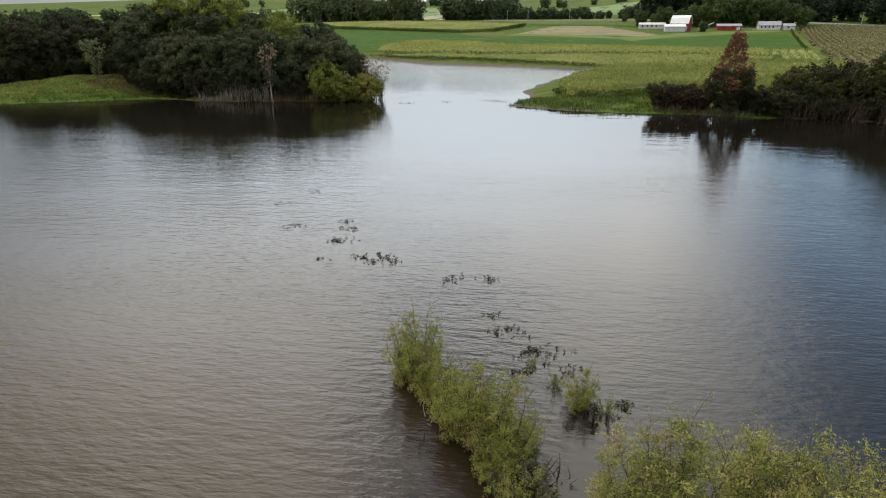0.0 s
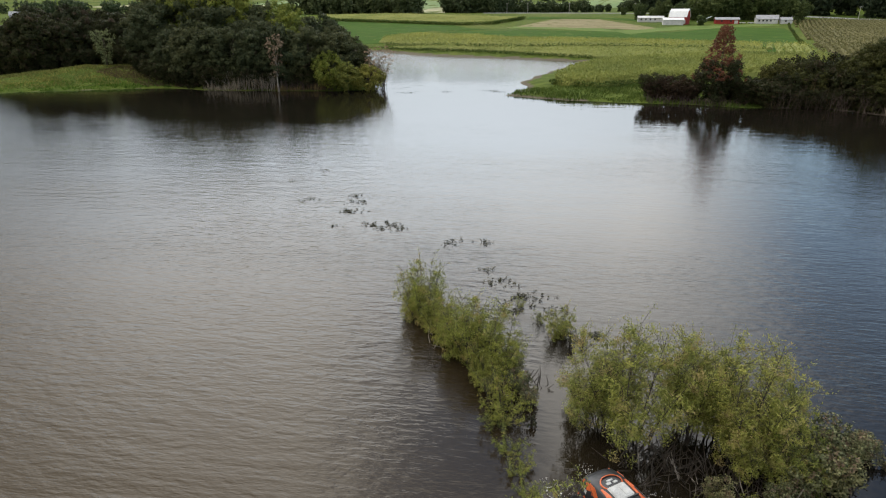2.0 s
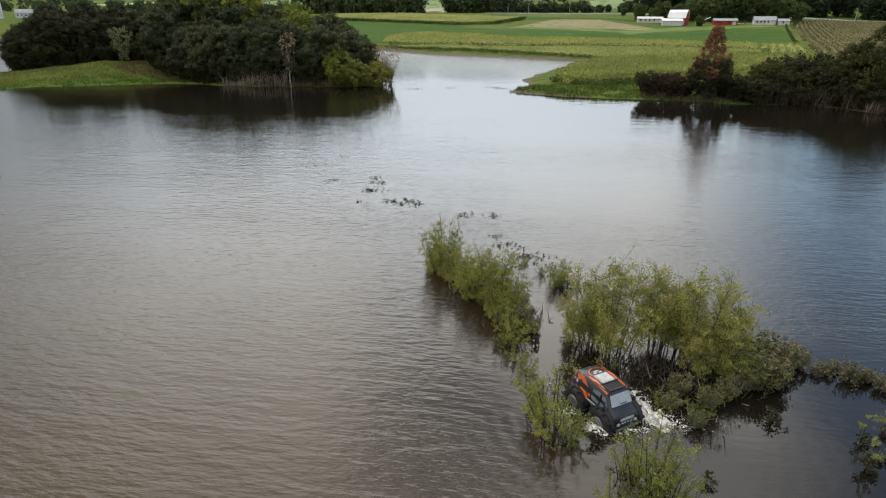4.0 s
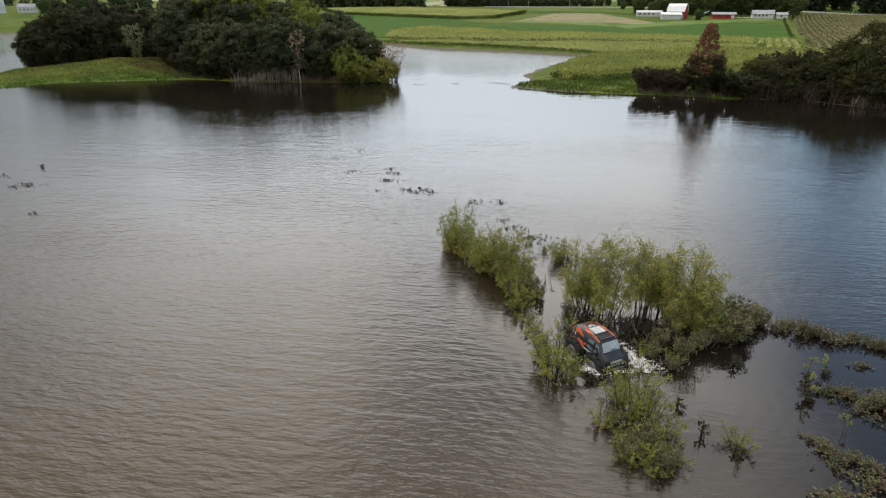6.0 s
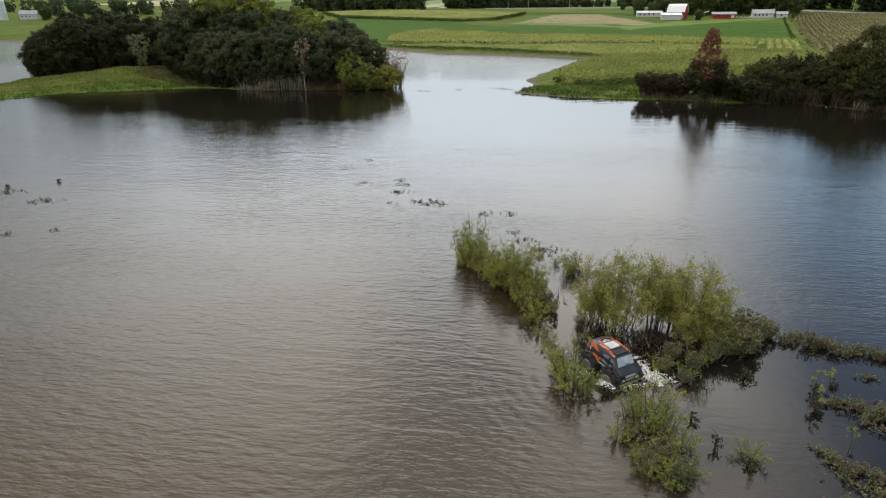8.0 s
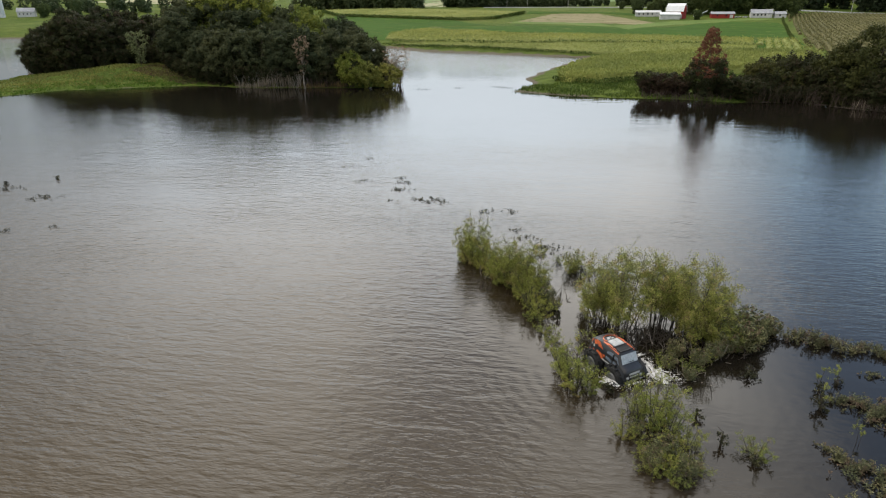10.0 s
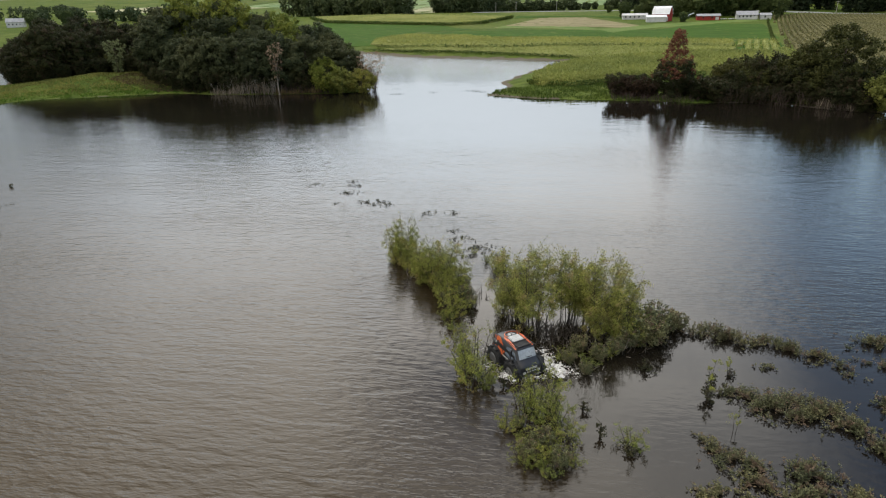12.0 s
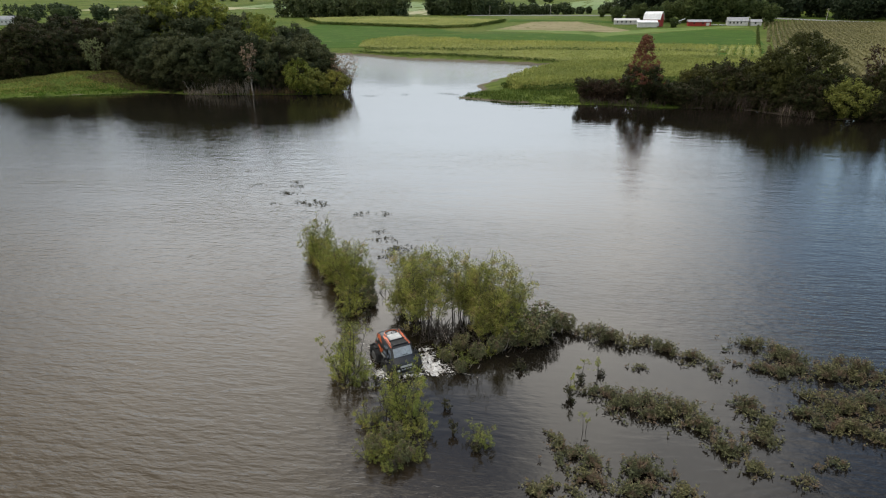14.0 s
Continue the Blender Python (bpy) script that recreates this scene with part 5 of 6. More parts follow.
def grain_auger(x, y, turn):
    root = tagged(new("grain_auger"), "pale metal grain auger leaning up beside the barn", "grain auger")
    link_mesh("tube", *tubes([[((-6, 0, 0.8), 0.35), ((6, 0, 4.6), 0.3)]], 8), WHITE_METAL, root)
    bm = bmesh.new()
    box(bm, -6.9, -5.6, -0.7, 0.7, 0.0, 1.0, 0.1)
    part("hopper", bm, CONCRETE, root, "pale feed hopper")
    for side in (-1, 1):
        link_mesh("strut", *tubes([[((0.5, side * 1.3, 0.4), 0.09), ((2.5, side * 0.2, 3.4), 0.07)]], 6), STEEL_GREY, root)
        bm = bmesh.new()
        bmesh.ops.create_cone(bm, cap_ends=True, segments=14, radius1=0.45, radius2=0.45, depth=0.25, matrix=Matrix.Translation((0.5, side * 1.35, 0.45)) @ Matrix.Rotation(math.pi / 2, 4, "X"))
        part("wheel", bm, RUBBER, root)
    root.matrix_basis = Matrix.Translation((x, y, z_at(x, y))) @ Matrix.Rotation(turn, 4, "Z")


STEEL_GREY = surface("grey_machine_steel", (0.2, 0.2, 0.2), (0.32, 0.32, 0.31), 0.6, 6, 0.5, 0.4, metal=0.5)
grain_auger(130, 582, 0.35)

for x, y, a in [(152, 566, 0.1), (157, 568, -0.2), (162, 566, 0.2), (148, 571, 1.2), (76, 719, 0.2)]:
    parked_car(x, y, a)

YARD_LEAF = leaf_material("farmyard_tree_leaves", (0.05, 0.075, 0.028), (0.115, 0.14, 0.055), thin=0.25, patch=0.1)
yard = Stand([lambda k=k: tree("yard_tree", "rounded green tree standing in the farmyard", 12, 5.6, YARD_LEAF, BARK, 500 + k, low=0.06, count=64, r0=1.2, r1=2.3, per=22, size=0.8) for k in range(2)], "trees in the farmyard")
for x, y, s in [(119, 545, 0.62), (112, 592, 1.2), (126, 606, 1.5), (138, 602, 1.5), (150, 608, 1.9), (162, 612, 2.0), (174, 608, 1.9), (187, 606, 1.8), (199, 600, 1.5), (207, 590, 1.3), (145, 622, 2.0), (168, 628, 2.1), (192, 622, 2.0), (92, 604, 0.9), (80, 612, 1.1), (100, 612, 1.3), (72, 668, 0.6), (196, 560, 0.3), (-530, 600, 1.0), (-515, 580, 1.1), (-500, 610, 1.2)]:
    yard.add(x, y, s)
yard.done()


# ---- grass, reeds and dead wood on the banks ----
GRASS_BLADE = leaf_material("bank_grass", (0.044, 0.08, 0.016), (0.115, 0.15, 0.04), thin=0.3, patch=0.06)
LUSH_BLADE = leaf_material("lush_bank_grass", (0.06, 0.12, 0.016), (0.15, 0.215, 0.04), thin=0.3, patch=0.05)
DRY_BLADE = leaf_material("dry_bank_grass", (0.11, 0.125, 0.036), (0.23, 0.23, 0.08), thin=0.3, patch=0.1)
REED_STEM = leaf_material("pale_dead_reed", (0.12, 0.1, 0.085), (0.3, 0.26, 0.22), thin=0.1, patch=0.3)


def tall_grass(label, region, keep, n, height, mat, seed, wide=0.1, name="tall_grass"):
    rng = np.random.default_rng(seed)
    x0, x1, y0, y1 = region
    x, y = rng.uniform(x0, x1, n), rng.uniform(y0, y1, n)
    d = shore_distance(x, y)
    k = keep(x, y, d) & (np.sin(x * 0.8 + 2 * np.sin(y * 0.5)) + np.sin(y * 0.9 + x * 0.3) + rng.normal(0, 0.9, n) > -1.2)
    x, y = x[k], y[k]
    at = np.stack([x, y, ground_z(x, y) - 0.1], -1)
    along = np.stack([rng.normal(0, 0.3, len(x)), rng.normal(0, 0.3, len(x)), np.ones(len(x))], -1)
    hh = height * (0.75 + 0.4 * np.sin(x * 0.35) * np.sin(y * 0.4))[:, None]
    q = leaf_quads(rng, at, along, rng.normal(0, 1, (len(x), 3)), 1.0, wide)
    q = at[:, None] + (q - at[:, None]) * np.stack([np.ones_like(hh), np.ones_like(hh), hh], -1).reshape(-1, 1, 3)
    return tagged(quads_mesh(name, q, mat), label, "grass", kind="stuff")


tall_grass("lush green bank grass on the spit below the corn", (-12, 70, 126, 178), lambda x, y, d: (d > 0.2) & (x < 56) & (y < 168) & (y < 160 + np.maximum(0, x - 10) * 0.6), 34000, 0.9, GRASS_BLADE, 1)
tall_grass("yellowing rough grass on the mound of the point", (-160, -88, 120, 168), lambda x, y, d: (d > 3.5), 26000, 0.7, DRY_BLADE, 2)
SOIL_BLADE = leaf_material("withered_slope_grass", (0.09, 0.065, 0.035), (0.2, 0.145, 0.08), thin=0.15, patch=0.15)
tall_grass("withered brown grass and bare soil on the slope of the point", (-116, -88, 148, 166), lambda x, y, d: (d > 1.5) & (y > 150 + (-100 - x) * 0.4), 15000, 0.5, SOIL_BLADE, 9, 0.16)
tall_grass("bright green grass along the waterline of the point", (-200, -90, 90, 160), lambda x, y, d: (d > 0.3) & (d < 10), 60000, 0.6, LUSH_BLADE, 3, 0.14)
tall_grass("rough green grass between far corn and muddy shore", (-90, 40, 255, 325), lambda x, y, d: (d > 5.5) & (d < 14), 16000, 0.9, GRASS_BLADE, 4, 0.16)
tall_grass("pale dead reeds along the foot of the wood", (-79, -64, 144.5, 149.8), lambda x, y, d: (d > -1.2) & (d < 1.6), 620, 3.6, REED_STEM, 5, 0.06, "reed_bed")
tall_grass("greyish dead brush along the foot of the wood", (-63, -51, 146, 151), lambda x, y, d: (d > -0.5) & (d < 1.5), 900, 2.2, SOIL_BLADE, 6, 0.06, "reed_bed")
tall_grass("pale dead brush at the waterline of the right bank", (59, 64, 125, 131), lambda x, y, d: (d > -1.0) & (d < 1.5), 300, 2.4, REED_STEM, 7, 0.05, "reed_bed")
tall_grass("grey bare brush along the right bank", (42, 56, 134, 140), lambda x, y, d: (d > -0.4) & (d < 2.0), 520, 4.2, SOIL_BLADE, 8, 0.04, "reed_bed")


def bare_brush(label, line, n, height, mat, seed, thick=0.05):
    """A thicket of leafless stems that fork twice, along a line on the bank."""
    rng = np.random.default_rng(seed)
    P, paths = np.array(line, float), []
    run = np.concatenate([[0], np.cumsum(np.hypot(*np.diff(P, axis=0).T))])
    for u in rng.uniform(0, run[-1], n):
        x, y = np.interp(u, run, P[:, 0]) + rng.normal(0, 0.4), np.interp(u, run, P[:, 1]) + rng.normal(0, 0.4)
        h = height * rng.uniform(0.55, 1.1)
        base = np.array([x, y, max(z_at(x, y), -0.4) - 0.2])
        top = base + np.array([rng.normal(0, 0.22) * h, rng.normal(0, 0.15) * h, h])
        mid = (base + top) / 2 + rng.normal(0, 0.12, 3)
        paths.append([(base, thick), (mid, thick * 0.7), (top, thick * 0.25)])
        for _ in range(3):
            f = rng.uniform(0.35, 0.8)
            p = base + (top - base) * f
            e = p + np.array([rng.normal(0, 0.3), rng.normal(0, 0.25), rng.uniform(0.35, 0.7)]) * h * 0.5
            paths.append([(p, thick * 0.5), (e, thick * 0.2)])
    ob = link_mesh("bare_brush", *tubes(paths, 3), mat)
    return tagged(ob, label, "bare brush", kind="stuff")


TWIG = surface("grey_brown_twigs", (0.05, 0.036, 0.03), (0.12, 0.092, 0.078), 0.6, 6, 0.9, 0.1)
bare_brush("leafless grey-brown stems along the foot of the bank scrub", [(43, 135.2), (50, 136.2), (54, 134.4), (58, 130.2)], 64, 4.2, TWIG, 31, 0.035)
bare_brush("pale leafless brush leaning over the waterline", [(58.5, 129.4), (61, 127.6), (64, 125.8)], 40, 2.8, TWIG, 32, 0.04)
bare_brush("brown leafless brush beside the maroon bushes", [(20, 140.6), (27, 139.4), (38, 137.2)], 90, 2.0, TWIG, 33)
bare_brush("pale leafless stems along the foot of the wood", [(-79, 147.2), (-70, 147.4), (-62, 147.6)], 80, 4.2, PALE_BARK, 34)
bare_brush("reddish-brown leafless brush along the foot of the wood", [(-62, 148.0), (-56, 149.0), (-49, 150.2)], 130, 2.6, TWIG, 35)
bare_brush("bare reddish twigs at the tip of the wooded point", [(-42, 153), (-39, 156), (-39.5, 160)], 70, 6.0, TWIG, 36, 0.045)


def snag(x, y, height, seed, label="dark dead stem standing in the water"):
    rng = np.random.default_rng(seed)
    root = tagged(new("dead_snag"), label, "dead stem", "dead stems in the water")
    top = (rng.normal(0, 0.1), rng.normal(0, 0.1), height)
    link_mesh("stem", *tubes([[((0, 0, -0.5), 0.06), ((top[0] * 0.4, top[1] * 0.4, height * 0.5), 0.05), (top, 0.015)]], 6), WET_BARK, root)
    for k in range(6):
        f, a = rng.uniform(0.3, 0.95), rng.uniform(0, 6.28)
        p = Vector(top) * f
        e = p + Vector((math.cos(a) * 0.3, math.sin(a) * 0.3, rng.uniform(0.0, 0.3)))
        link_mesh("twig", *tubes([[(p, 0.018), (e, 0.006)]], 4), WET_BARK, root)
    q = clump_quads(rng, [((top[0], top[1], height * 0.6), 0.28), ((top[0] + 0.1, top[1] - 0.15, height * 0.35), 0.24)], 600, 0.11)
    tagged(quads_mesh("withered_foliage", q, DEBRIS_LEAF, root), kind="stuff")
    root.matrix_basis = Matrix.Translation((x, y, 0))


for i, (x, y, h) in enumerate([(7.7, 23.4, 0.8), (0.1, 35.6, 0.6), (0.5, 34.4, 0.5), (-0.5, 36.4, 0.7), (10.7, 29.6, 0.7), (8.8, 22.5, 0.35), (13.3, 26.9, 0.35), (14.0, 29.0, 0.3), (15.0, 29.2, 0.3), (-4.6, 43.4, 0.7), (3.0, 26.9, 0.5), (2.3, 41.4, 0.9), (13.4, 27.1, 0.8), (5.6, 20.6, 0.6), (7.0, 25.2, 0.5), (-62, 57, 0.3), (-58, 60, 0.28)]):
    snag(x, y, h, 700 + i)


def dead_brush(x, y, rx, ry, n, height, seed, mat=WET_BARK, label="tangle of dark wet dead branches lying in the water"):
    rng = np.random.default_rng(seed)
    paths = []
    for _ in range(n):
        a, b = rng.uniform(-rx, rx), rng.uniform(-ry, ry)
        ln, d = height * rng.uniform(0.5, 1.2), unit(rng.normal(0, 1, 3) + np.array([0, 0, 0.6]))
        p = np.array([a, b, -0.15])
        paths.append([(p, 0.03), (p + d * ln * 0.5, 0.02), (p + d * ln + rng.normal(0, 0.08, 3), 0.008)])
    ob = link_mesh("dead_brush", *tubes(paths, 4), mat)
    ob.matrix_basis = Matrix.Translation((x, y, 0))
    tagged(ob, label, "dead branches", "heaps of dead branches", "stuff")


for i, a in enumerate([(0.4, 37.4, 0.9, 0.6, 70, 0.7), (-0.4, 35.0, 0.4, 0.9, 40, 0.7), (6.6, 31.6, 2.2, 0.8, 130, 0.9), (8.6, 31.2, 1.2, 0.6, 70, 0.8), (4.8, 32.9, 1.4, 0.7, 150, 1.1), (7.2, 32.8, 1.6, 0.7, 170, 1.1), (8.8, 32.2, 1.0, 0.7, 100, 1.0), (5.0, 22.6, 1.2, 1.2, 70, 0.6), (-4.6, 38.6, 0.5, 0.8, 30, 0.5), (10.4, 31.6, 0.9, 0.5, 40, 0.6)]):
    dead_brush(*a, 800 + i)
for i, a in enumerate([(7.0, 31.4, 1.6, 0.7, 16, 0.9), (8.8, 31.0, 1.1, 0.6, 14, 0.9), (5.2, 32.4, 0.9, 0.5, 10, 0.9), (-0.9, 36.6, 0.7, 1.0, 22, 1.0), (-4.4, 40.4, 0.8, 0.8, 16, 0.9), (7.6, 28.9, 0.8, 0.6, 14, 1.0)]):
    dead_brush(*a, 830 + i, PALE_BARK, "bleached grey dead branches at the feet of the willows")


# ---- the amphibious vehicle ----
BLACK_BODY = surface("satin_black_body", (0.012, 0.012, 0.014), (0.024, 0.024, 0.027), 2, 20, 0.38, 0.5)
ORANGE = surface("orange_wrap", (0.5, 0.1, 0.03), (0.62, 0.14, 0.045), 2, 20, 0.42, 0.4)
PALE_PANEL = surface("pale_grey_panel", (0.36, 0.36, 0.35), (0.52, 0.52, 0.5), 3, 25, 0.5, 0.4)
# side glass: a bluish sky reflection is put into the base colour
GLASS = surface("sky_tinted_side_glass", (0.1, 0.12, 0.15), (0.17, 0.2, 0.24), 3, 12, 0.06, 0.9)
# the bright sky reflected in the windscreen is put into its base colour
WINDSCREEN = surface("sky_pale_windscreen", (0.52, 0.55, 0.57), (0.66, 0.69, 0.71), 1.5, 9, 0.12, 0.8)
STEEL = surface("grey_steel_rim", (0.14, 0.14, 0.14), (0.24, 0.24, 0.24), 3, 20, 0.5, 0.5, metal=0.6)
# stations along the hull: y, half widths at floor, belt and roof, heights at floor, belt and roof
HULL = [(-1.72, 0.46, 0.66, 0.50, 0.80, 1.32, 1.72), (-1.62, 0.54, 0.82, 0.60, 0.66, 1.36, 2.04), (-1.35, 0.58, 0.90, 0.68, 0.58, 1.40, 2.24), (-0.9, 0.60, 0.93, 0.72, 0.55, 1.42, 2.34),
        (-0.2, 0.60, 0.93, 0.73, 0.55, 1.42, 2.38), (0.45, 0.60, 0.92, 0.72, 0.55, 1.42, 2.34), (0.88, 0.60, 0.90, 0.70, 0.55, 1.42, 2.26), (1.22, 0.60, 0.86, 0.70, 0.56, 1.40, 1.70), (1.56, 0.58, 0.82, 0.70, 0.62, 1.34, 1.56), (1.68, 0.52, 0.76, 0.64, 0.78, 1.26, 1.44)]


def hull_at(y):
    ys = [h[0] for h in HULL]
    return [float(np.interp(y, ys, [h[k] for h in HULL])) for k in range(1, 7)]


def side_point(y, f, side, off=0.012):
    """A point on the hull's upper side: f 0 at the belt, 1 at the roof edge, 1 to 2 over the roof to its middle."""
    w0, w1, w2, z0, z1, z2 = hull_at(y)
    if f <= 1:
        return Vector((side * (w1 + (w2 - w1) * f + off), y, z1 + (z2 - z1) * f + off * 0.3))
    return Vector((side * w2 * (2 - f), y, z2 + 0.05 * (1 - (2 - f) ** 2) + off))


def strip(name, line, mat, root, side, label, off=0.014):
    """A band on the hull between two edges, given as rows of y, lower f, upper f."""
    bm = bmesh.new()
    rows = []
    for y, a, b in line:
        rows.append([(bm.verts.new(side_point(y, a + (b - a) * k / 3, side, off)), bm.verts.new(side_point(y, a + (b - a) * k / 3, side, off - 0.02))) for k in range(4)])
    for r, s in zip(rows, rows[1:]):
        for k in range(3):
            bm.faces.new((r[k][0], r[k + 1][0], s[k + 1][0], s[k][0]))
        bm.faces.new((r[0][0], s[0][0], s[0][1], r[0][1]))
        bm.faces.new((r[3][1], s[3][1], s[3][0], r[3][0]))
    bmesh.ops.recalc_face_normals(bm, faces=bm.faces[:])
    return part(name, bm, mat, root, label)


def wheel(root, x, y):
    tyre = bmesh.new()
    seg, R, half = 30, 0.78, 0.29
    prof = [(-half, 0.46), (-half, 0.62), (-half * 0.8, R * 0.95), (0, R), (half * 0.8, R * 0.95), (half, 0.62), (half, 0.46)]
    rings = []
    for i in range(seg):
        a = 2 * math.pi * i / seg
        rings.append([tyre.verts.new((p, r * math.cos(a), r * math.sin(a))) for p, r in prof])
    for i in range(seg):
        for k in range(len(prof) - 1):
            tyre.faces.new((rings[i][k], rings[i][k + 1], rings[(i + 1) % seg][k + 1], rings[(i + 1) % seg][k]))
    hub = part("wheel", tyre, RUBBER, root, "huge black low-pressure tyre")
    lug = bmesh.new()
    box(lug, -half * 0.9, half * 0.1, -0.055, 0.055, R * 0.93, R + 0.07, 0.015)
    lug_me = bpy.data.meshes.new("tread_lug")
    lug.to_mesh(lug_me)
    lug.free()
    lug_me.materials.append(RUBBER)
    for i in range(20):
        o = new("tread_lug", lug_me)
        o.parent = hub
        o.matrix_basis = Matrix.Rotation(2 * math.pi * i / 20, 4, "X") @ Matrix.Rotation(math.pi * (i % 2), 4, "Z")
    rim = bmesh.new()
    bmesh.ops.create_cone(rim, cap_ends=True, segments=24, radius1=0.47, radius2=0.34, depth=0.12, matrix=Matrix.Translation((math.copysign(half - 0.06, x), 0, 0)) @ Matrix.Rotation(math.copysign(math.pi / 2, x), 4, "Y"))
    part("rim", rim, STEEL, hub, "grey steel rim")
    hub.matrix_basis = Matrix.Translation((x, y, 0.8))


def build_vehicle():
    root = tagged(new("amphibious_vehicle"), "black amphibious off-road vehicle with orange stripes wading in flood water", "off-road vehicle")
    bm = bmesh.new()
    rows = []
    for y, w0, w1, w2, z0, z1, z2 in HULL:
        half = [(w0, z0), (w0 + 0.05, z1 - 0.35), (w1, z1 - 0.12), (w1, z1), ((w1 + w2) / 2 + 0.02, (z1 + z2) / 2), (w2, z2 - 0.04), (w2 - 0.07, z2), (w2 * 0.5, z2 + 0.035)]
        ring = [(x, z) for x, z in half] + [(-x, z) for x, z in reversed(half)]
        rows.append([bm.verts.new((x, y, z)) for x, z in ring])
    for a, b in zip(rows, rows[1:]):
        for k in range(len(a)):
            j = (k + 1) % len(a)
            bm.faces.new((a[k], a[j], b[j], b[k]))
    bm.faces.new(rows[0][::-1])
    bm.faces.new(rows[-1])
    bmesh.ops.recalc_face_normals(bm, faces=bm.faces[:])
    part("body", bm, BLACK_BODY, root, "satin black hull", True)
    for side in (-1, 1):
        strip("stripe", [(-1.68, 0.1, 0.97), (-1.5, 0.04, 1.0), (-1.15, 0.02, 0.92), (-0.8, 0.0, 0.64), (-0.4, 0.0, 0.3), (-0.2, 0.0, 0.12)], ORANGE, root, side, "orange swoosh on the rear flank")
        strip("stripe", [(-1.1, 0.9, 0.99), (-0.8, 0.68, 0.96), (-0.4, 0.36, 0.64), (-0.1, 0.16, 0.34)], ORANGE, root, side, "thin orange swoosh on the flank")
        strip("stripe", [(-0.6, 1.12, 1.22), (-0.2, 1.05, 1.3), (0.35, 1.03, 1.26), (0.8, 1.02, 1.14)], ORANGE, root, side, "orange blade along the roof edge")
        strip("badge", [(-1.42, 0.5, 0.66), (-1.1, 0.42, 0.58)], PALE_PANEL, root, side, "small pale name badge", 0.026)
        strip("side_window", [(0.0, 0.2, 0.72), (0.25, 0.16, 0.8), (0.52, 0.14, 0.82)], GLASS, root, side, "side window with a bluish sky reflection put into its colour")
        strip("side_window", [(0.62, 0.14, 0.8), (0.86, 0.14, 0.78), (1.06, 0.14, 0.55)], GLASS, root, side, "front quarter window with a bluish sky reflection put into its colour")
        strip("sill_strip", [(-0.6, -0.02, 0.05), (0.3, -0.02, 0.05), (1.1, -0.02, 0.05)], PALE_PANEL, root, side, "pale sill strip")
        for y in (-0.92, 0.95):
            wheel(root, side * 0.93, y)
        bm = bmesh.new()
        box(bm, side * 0.55 - 0.1, side * 0.55 + 0.1, 1.62, 1.76, 1.02, 1.16, 0.03)
        part("headlight", bm, PALE_PANEL, root, "square pale headlight")
        bm = bmesh.new()
        box(bm, side * 1.0 - 0.09, side * 1.0 + 0.09, 1.0, 1.08, 1.6, 1.84, 0.03)
        part("mirror", bm, BLACK_BODY, root)
    bm = bmesh.new()
    g = [(-0.62, 0.91, 2.235), (0.62, 0.91, 2.235), (0.65, 1.2, 1.76), (-0.65, 1.2, 1.76)]
    f = bm.faces.new([bm.verts.new((x, y + 0.03, z + 0.02)) for x, y, z in g])
    bmesh.ops.solidify(bm, geom=[f], thickness=0.02)
    part("windscreen", bm, WINDSCREEN, root, "sloping windscreen with the sky's reflection put into its pale colour")
    bm = bmesh.new()
    box(bm, -0.52, 0.52, 0.22, 0.76, 2.32, 2.395, 0.03)
    part("roof_hatch", bm, RUBBER, root, "open black roof hatch")
    for x in (-0.2, 0.2):
        bm = bmesh.new()
        box(bm, x - 0.15, x + 0.15, -0.42, 0.06, 2.445, 2.465, 0.008)
        part("panel_rib", bm, PALE_PANEL, root)
    for side in (-1, 1):
        bm = bmesh.new()
        for y, h in ((-0.1, 0.0), (0.12, 0.04), (0.9, 0.0)):
            box(bm, side * 0.66 - 0.02, side * 0.66 + 0.02, y - 0.02, y + 0.02, 2.2, 2.4)
        box(bm, side * 0.66 - 0.022, side * 0.66 + 0.022, -0.14, 0.94, 2.39, 2.43, 0.01)
        part("roof_rail", bm, BLACK_BODY, root)
        bm = bmesh.new()
        box(bm, side * 0.86 - 0.03, side * 0.86 + 0.03, 0.57, 0.61, 1.45, 2.2, 0.01)
        part("door_pillar", bm, BLACK_BODY, root)
        bm = bmesh.new()
        box(bm, side * 0.95 - 0.02, side * 0.95 + 0.02, 0.1, 0.26, 1.3, 1.34, 0.008)
        part("door_handle", bm, STEEL, root, "grey door handle")
        for y in (-0.92, 0.95):
            bm = bmesh.new()
            rows = []
            for a in np.linspace(0.35, math.pi - 0.35, 12):
                rows.append([bm.verts.new((side * x, y + r * math.cos(a), 0.8 + (r - 0.04) * math.sin(a))) for x, r in ((0.8, 0.88), (1.0, 0.88), (1.02, 0.84), (0.8, 0.85))])
            for p, q in zip(rows, rows[1:]):
                for k in range(4):
                    bm.faces.new((p[k], p[(k + 1) % 4], q[(k + 1) % 4], q[k]))
            bm.faces.new(rows[0])
            bm.faces.new(rows[-1][::-1])
            part("mudguard", bm, RUBBER, root, "black wheel mudguard")
    for k, x in enumerate((-0.28, -0.1, 0.1, 0.28)):
        bm = bmesh.new()
        box(bm, x - 0.06, x + 0.06, 1.66, 1.735, 1.08, 1.14, 0.015)
        part("fog_lamp", bm, PALE_PANEL, root)
    part("wiper", box(bmesh.new(), -0.3, 0.1, 1.2, 1.225, 1.83, 1.86), RUBBER, root)
    for y in (0.2, 0.78):
        bm = bmesh.new()
        box(bm, -0.56, 0.56, y - 0.03, y + 0.03, 2.34, 2.44, 0.015)
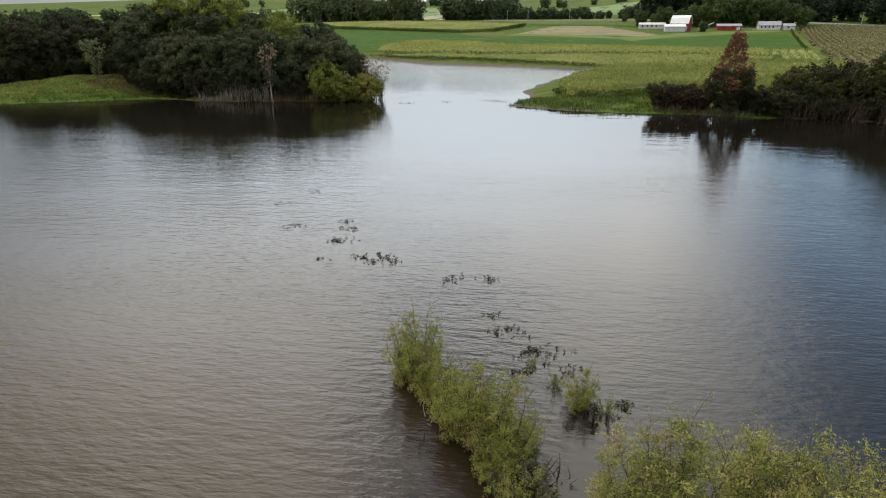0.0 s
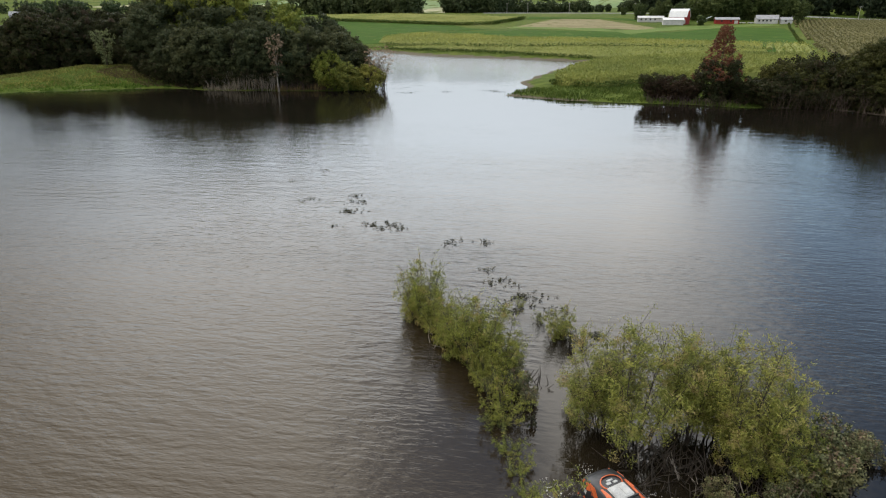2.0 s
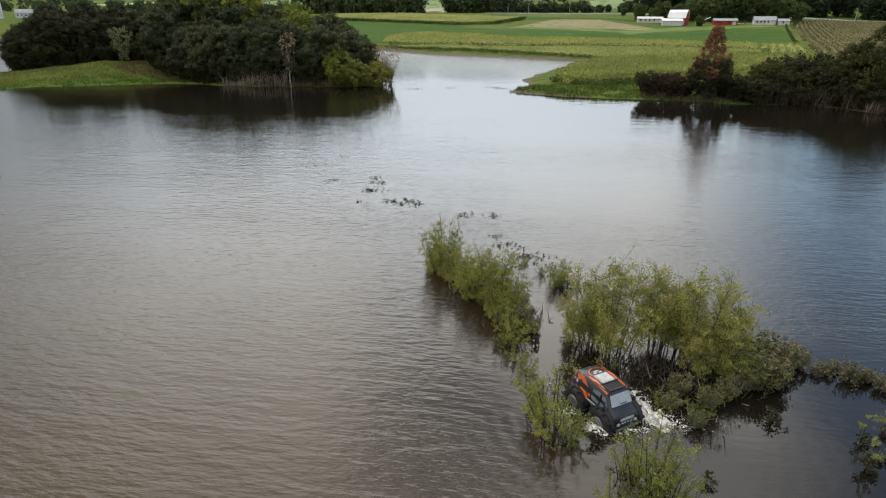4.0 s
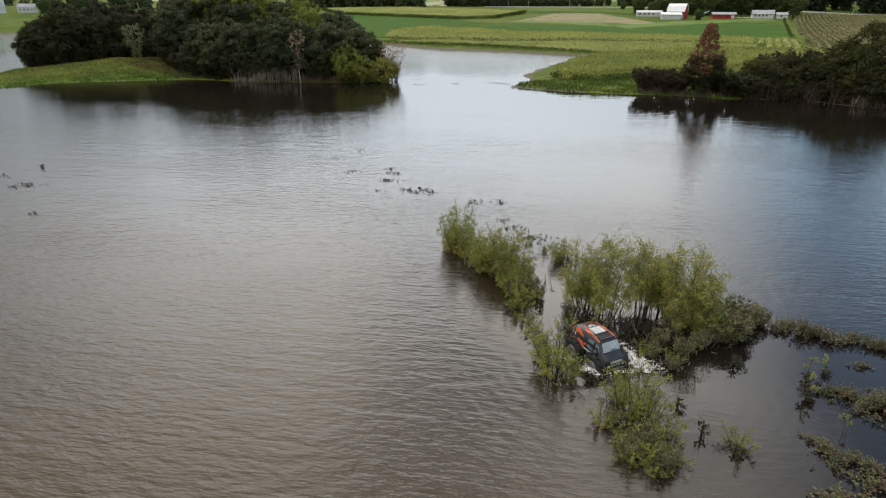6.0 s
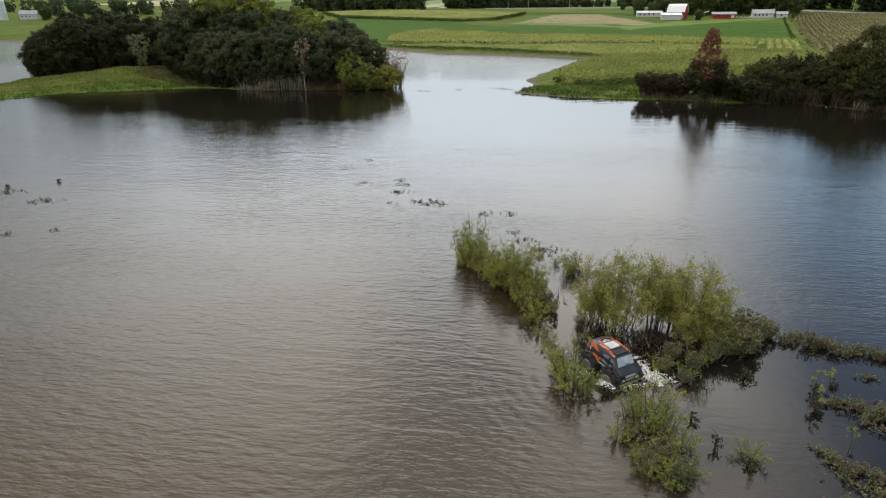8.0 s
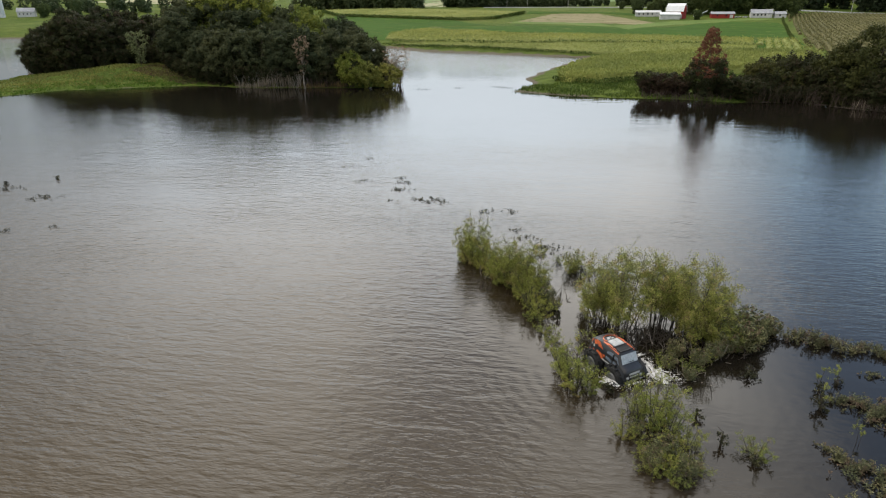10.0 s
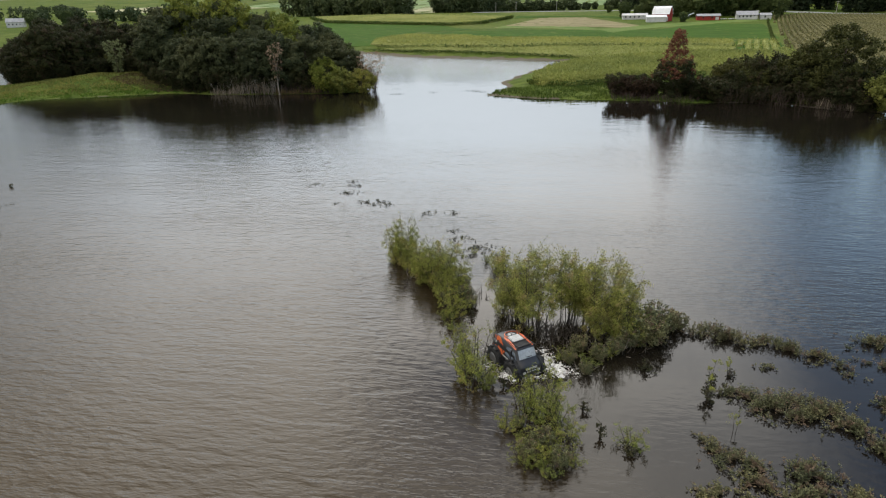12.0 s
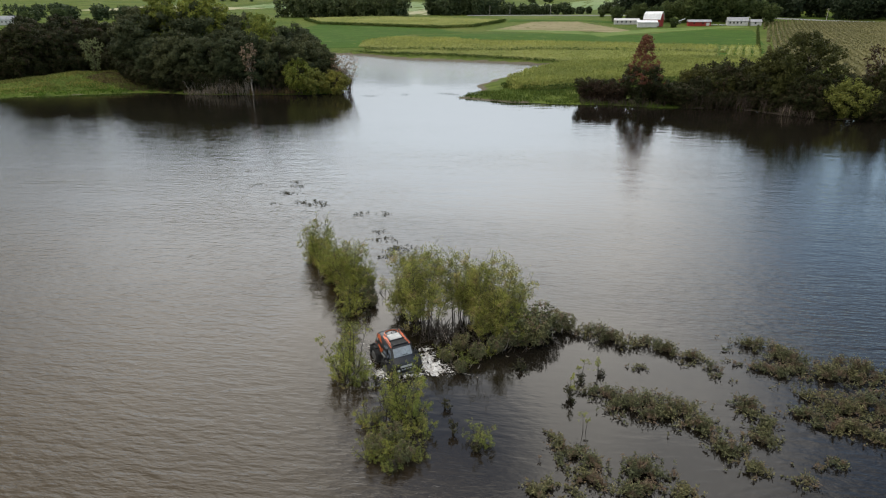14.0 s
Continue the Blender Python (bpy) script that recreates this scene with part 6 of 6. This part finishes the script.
        part("hatch_rail", bm, BLACK_BODY, root)
    bm = bmesh.new()
    box(bm, -0.42, 0.42, -0.5, 0.16, 2.39, 2.45, 0.04)
    part("roof_panel", bm, PALE_PANEL, root, "raised pale roof panel")
    bm = bmesh.new()
    ring = [(math.cos(a) * 0.5, -0.7 + math.sin(a) * 0.36) for a in np.linspace(0, 2 * math.pi, 33)[:-1]]
    inner = [(x * 0.89, -0.7 + (y + 0.7) * 0.89) for x, y in ring]
    o1, i1 = [bm.verts.new((x, y, 2.405)) for x, y in ring], [bm.verts.new((x, y, 2.415)) for x, y in inner]
    o0 = [bm.verts.new((x, y, 2.33)) for x, y in ring]
    for k in range(32):
        j = (k + 1) % 32
        bm.faces.new((o1[k], o1[j], i1[j], i1[k]))
        bm.faces.new((o0[k], o0[j], o1[j], o1[k]))
    part("roof_ring", bm, ORANGE, root, "thin orange oval ring on the roof")
    for k, (x, y, w, d) in enumerate([(-0.16, -0.66, 0.2, 0.1), (0.15, -0.68, 0.22, 0.12), (0.0, -0.8, 0.3, 0.08)]):
        bm = bmesh.new()
        box(bm, x - w / 2, x + w / 2, y - d / 2, y + d / 2, 2.36, 2.42, 0.01)
        part("emblem_bar", bm, PALE_PANEL, root, "pale emblem shape")
    bm = bmesh.new()
    box(bm, -0.42, 0.42, 1.64, 1.72, 1.24, 1.38, 0.02)
    part("light_bar", bm, PALE_PANEL, root, "pale bar across the nose")
    bm = bmesh.new()
    box(bm, -0.7, 0.7, 1.66, 1.8, 0.72, 0.86, 0.03)
    part("bumper", bm, STEEL, root, "grey tube bumper")
    return root


vehicle = build_vehicle()
VX, VY = 3.5, 29.3
vehicle.matrix_basis = Matrix.Translation((VX, VY, -0.64)) @ Matrix.Rotation(radians(180 + 37), 4, "Z") @ Matrix.Rotation(radians(-3), 4, "X") @ Matrix.Diagonal((0.86, 0.88, 0.9, 1))


# ---- churned water ----
def foam_material():
    m, n, l, b = material("white_foam", 0.6, 0.4)
    nz = noise_node(n, l, 6, 4)
    r = ramp(n, [(0.36, (0.16, 0.14, 0.115)), (0.64, (0.7, 0.69, 0.66))])
    l.new(nz.outputs["Fac"], r.inputs["Fac"])
    l.new(r.outputs["Color"], b.inputs["Base Color"])
    return m


FOAM = foam_material()


def splash(x, y, rx, ry, turn, seed, gaps=0.0, high=0.1):
    """Lace of foam lying on the water, heaped a little in the middle, with flecks and spray round it."""
    step = 0.028
    xs_, ys_ = np.arange(-rx, rx, step), np.arange(-ry, ry, step)
    verts, faces, index = [], [], {}

    def lace(px, py):
        wx_, wy_ = px + 0.16 * noise.noise((px * 3, py * 3, seed)), py + 0.16 * noise.noise((px * 3, py * 3, seed + 9))
        cell = 1 - abs(noise.noise((wx_ * 3.4 + seed, wy_ * 2.4, 1.0))) * 2.6
        return 0.55 * cell + 0.6 * noise.noise((px * 1.8, py * 1.8, seed)) + 0.5 * noise.noise((px * 15, py * 11, seed))

    def vert(i, j):
        if (i, j) not in index:
            px, py = xs_[i], ys_[j]
            rr = (px / rx) ** 2 + (py / ry) ** 2
            h = noise.noise((px * 4 + seed, py * 4, 0)) * 0.5 + noise.noise((px * 13, py * 13, seed)) * 0.5
            index[i, j] = len(verts)
            verts.append((px + 0.02 * noise.noise((px * 21, py * 21, 3)), py + 0.02 * noise.noise((px * 21, py * 21, 9)), 0.012 + max(0, high * (1 - rr) * (0.45 + h)) + 0.008 * (h + 0.5)))
        return index[i, j]
    for i in range(len(xs_) - 1):
        for j in range(len(ys_) - 1):
            px, py = xs_[i], ys_[j]
            rr = (px / rx) ** 2 + (py / ry) ** 2
            if rr < 1 and lace(px, py) > 0.12 + gaps + 1.1 * rr ** 1.4:
                faces.append((vert(i, j), vert(i + 1, j), vert(i + 1, j + 1), vert(i, j + 1)))
    ob = link_mesh("splash", verts, faces, FOAM, smooth=True)
    ob.matrix_basis = Matrix.Translation((x, y, 0)) @ Matrix.Rotation(turn, 4, "Z")
    tagged(ob, "white churned foam splashed up beside the wheels", "splash", "splashes round the vehicle", "stuff")
    r = random.Random(seed)
    bm = bmesh.new()
    for _ in range(170):
        a, d = r.uniform(0, 6.28), r.random() ** 0.5
        q = r.uniform(0.006, 0.022)
        bmesh.ops.create_icosphere(bm, subdivisions=1, radius=q, matrix=Matrix.Translation((rx * d * math.cos(a), ry * d * math.sin(a), 0.02 + abs(r.gauss(0, 0.5)) * high * 2.2 * (1.1 - d))))
    part("droplets", bm, FOAM, ob)


def at_vehicle(x, y):
    p = vehicle.matrix_basis @ Vector((x, y, 0))
    return p.x, p.y


for lx, ly, rx, ry, g, hgt in [(-1.75, 1.7, 0.85, 1.3, -0.35, 0.16), (-2.2, 0.3, 0.7, 1.1, 0.05, 0.07), (-2.3, 2.6, 1.0, 0.8, 0.15, 0.05), (1.55, 1.3, 0.6, 0.8, 0.0, 0.16), (1.7, -0.2, 0.5, 1.1, 0.3, 0.05), (0.0, 2.2, 1.2, 0.45, 0.2, 0.08), (-1.0, -2.3, 0.5, 1.0, 0.42, 0.03), (1.0, -2.4, 0.5, 1.0, 0.42, 0.03)]:
    splash(*at_vehicle(lx, ly), rx, ry, radians(37), int(lx * 7 + 40), g, hgt)
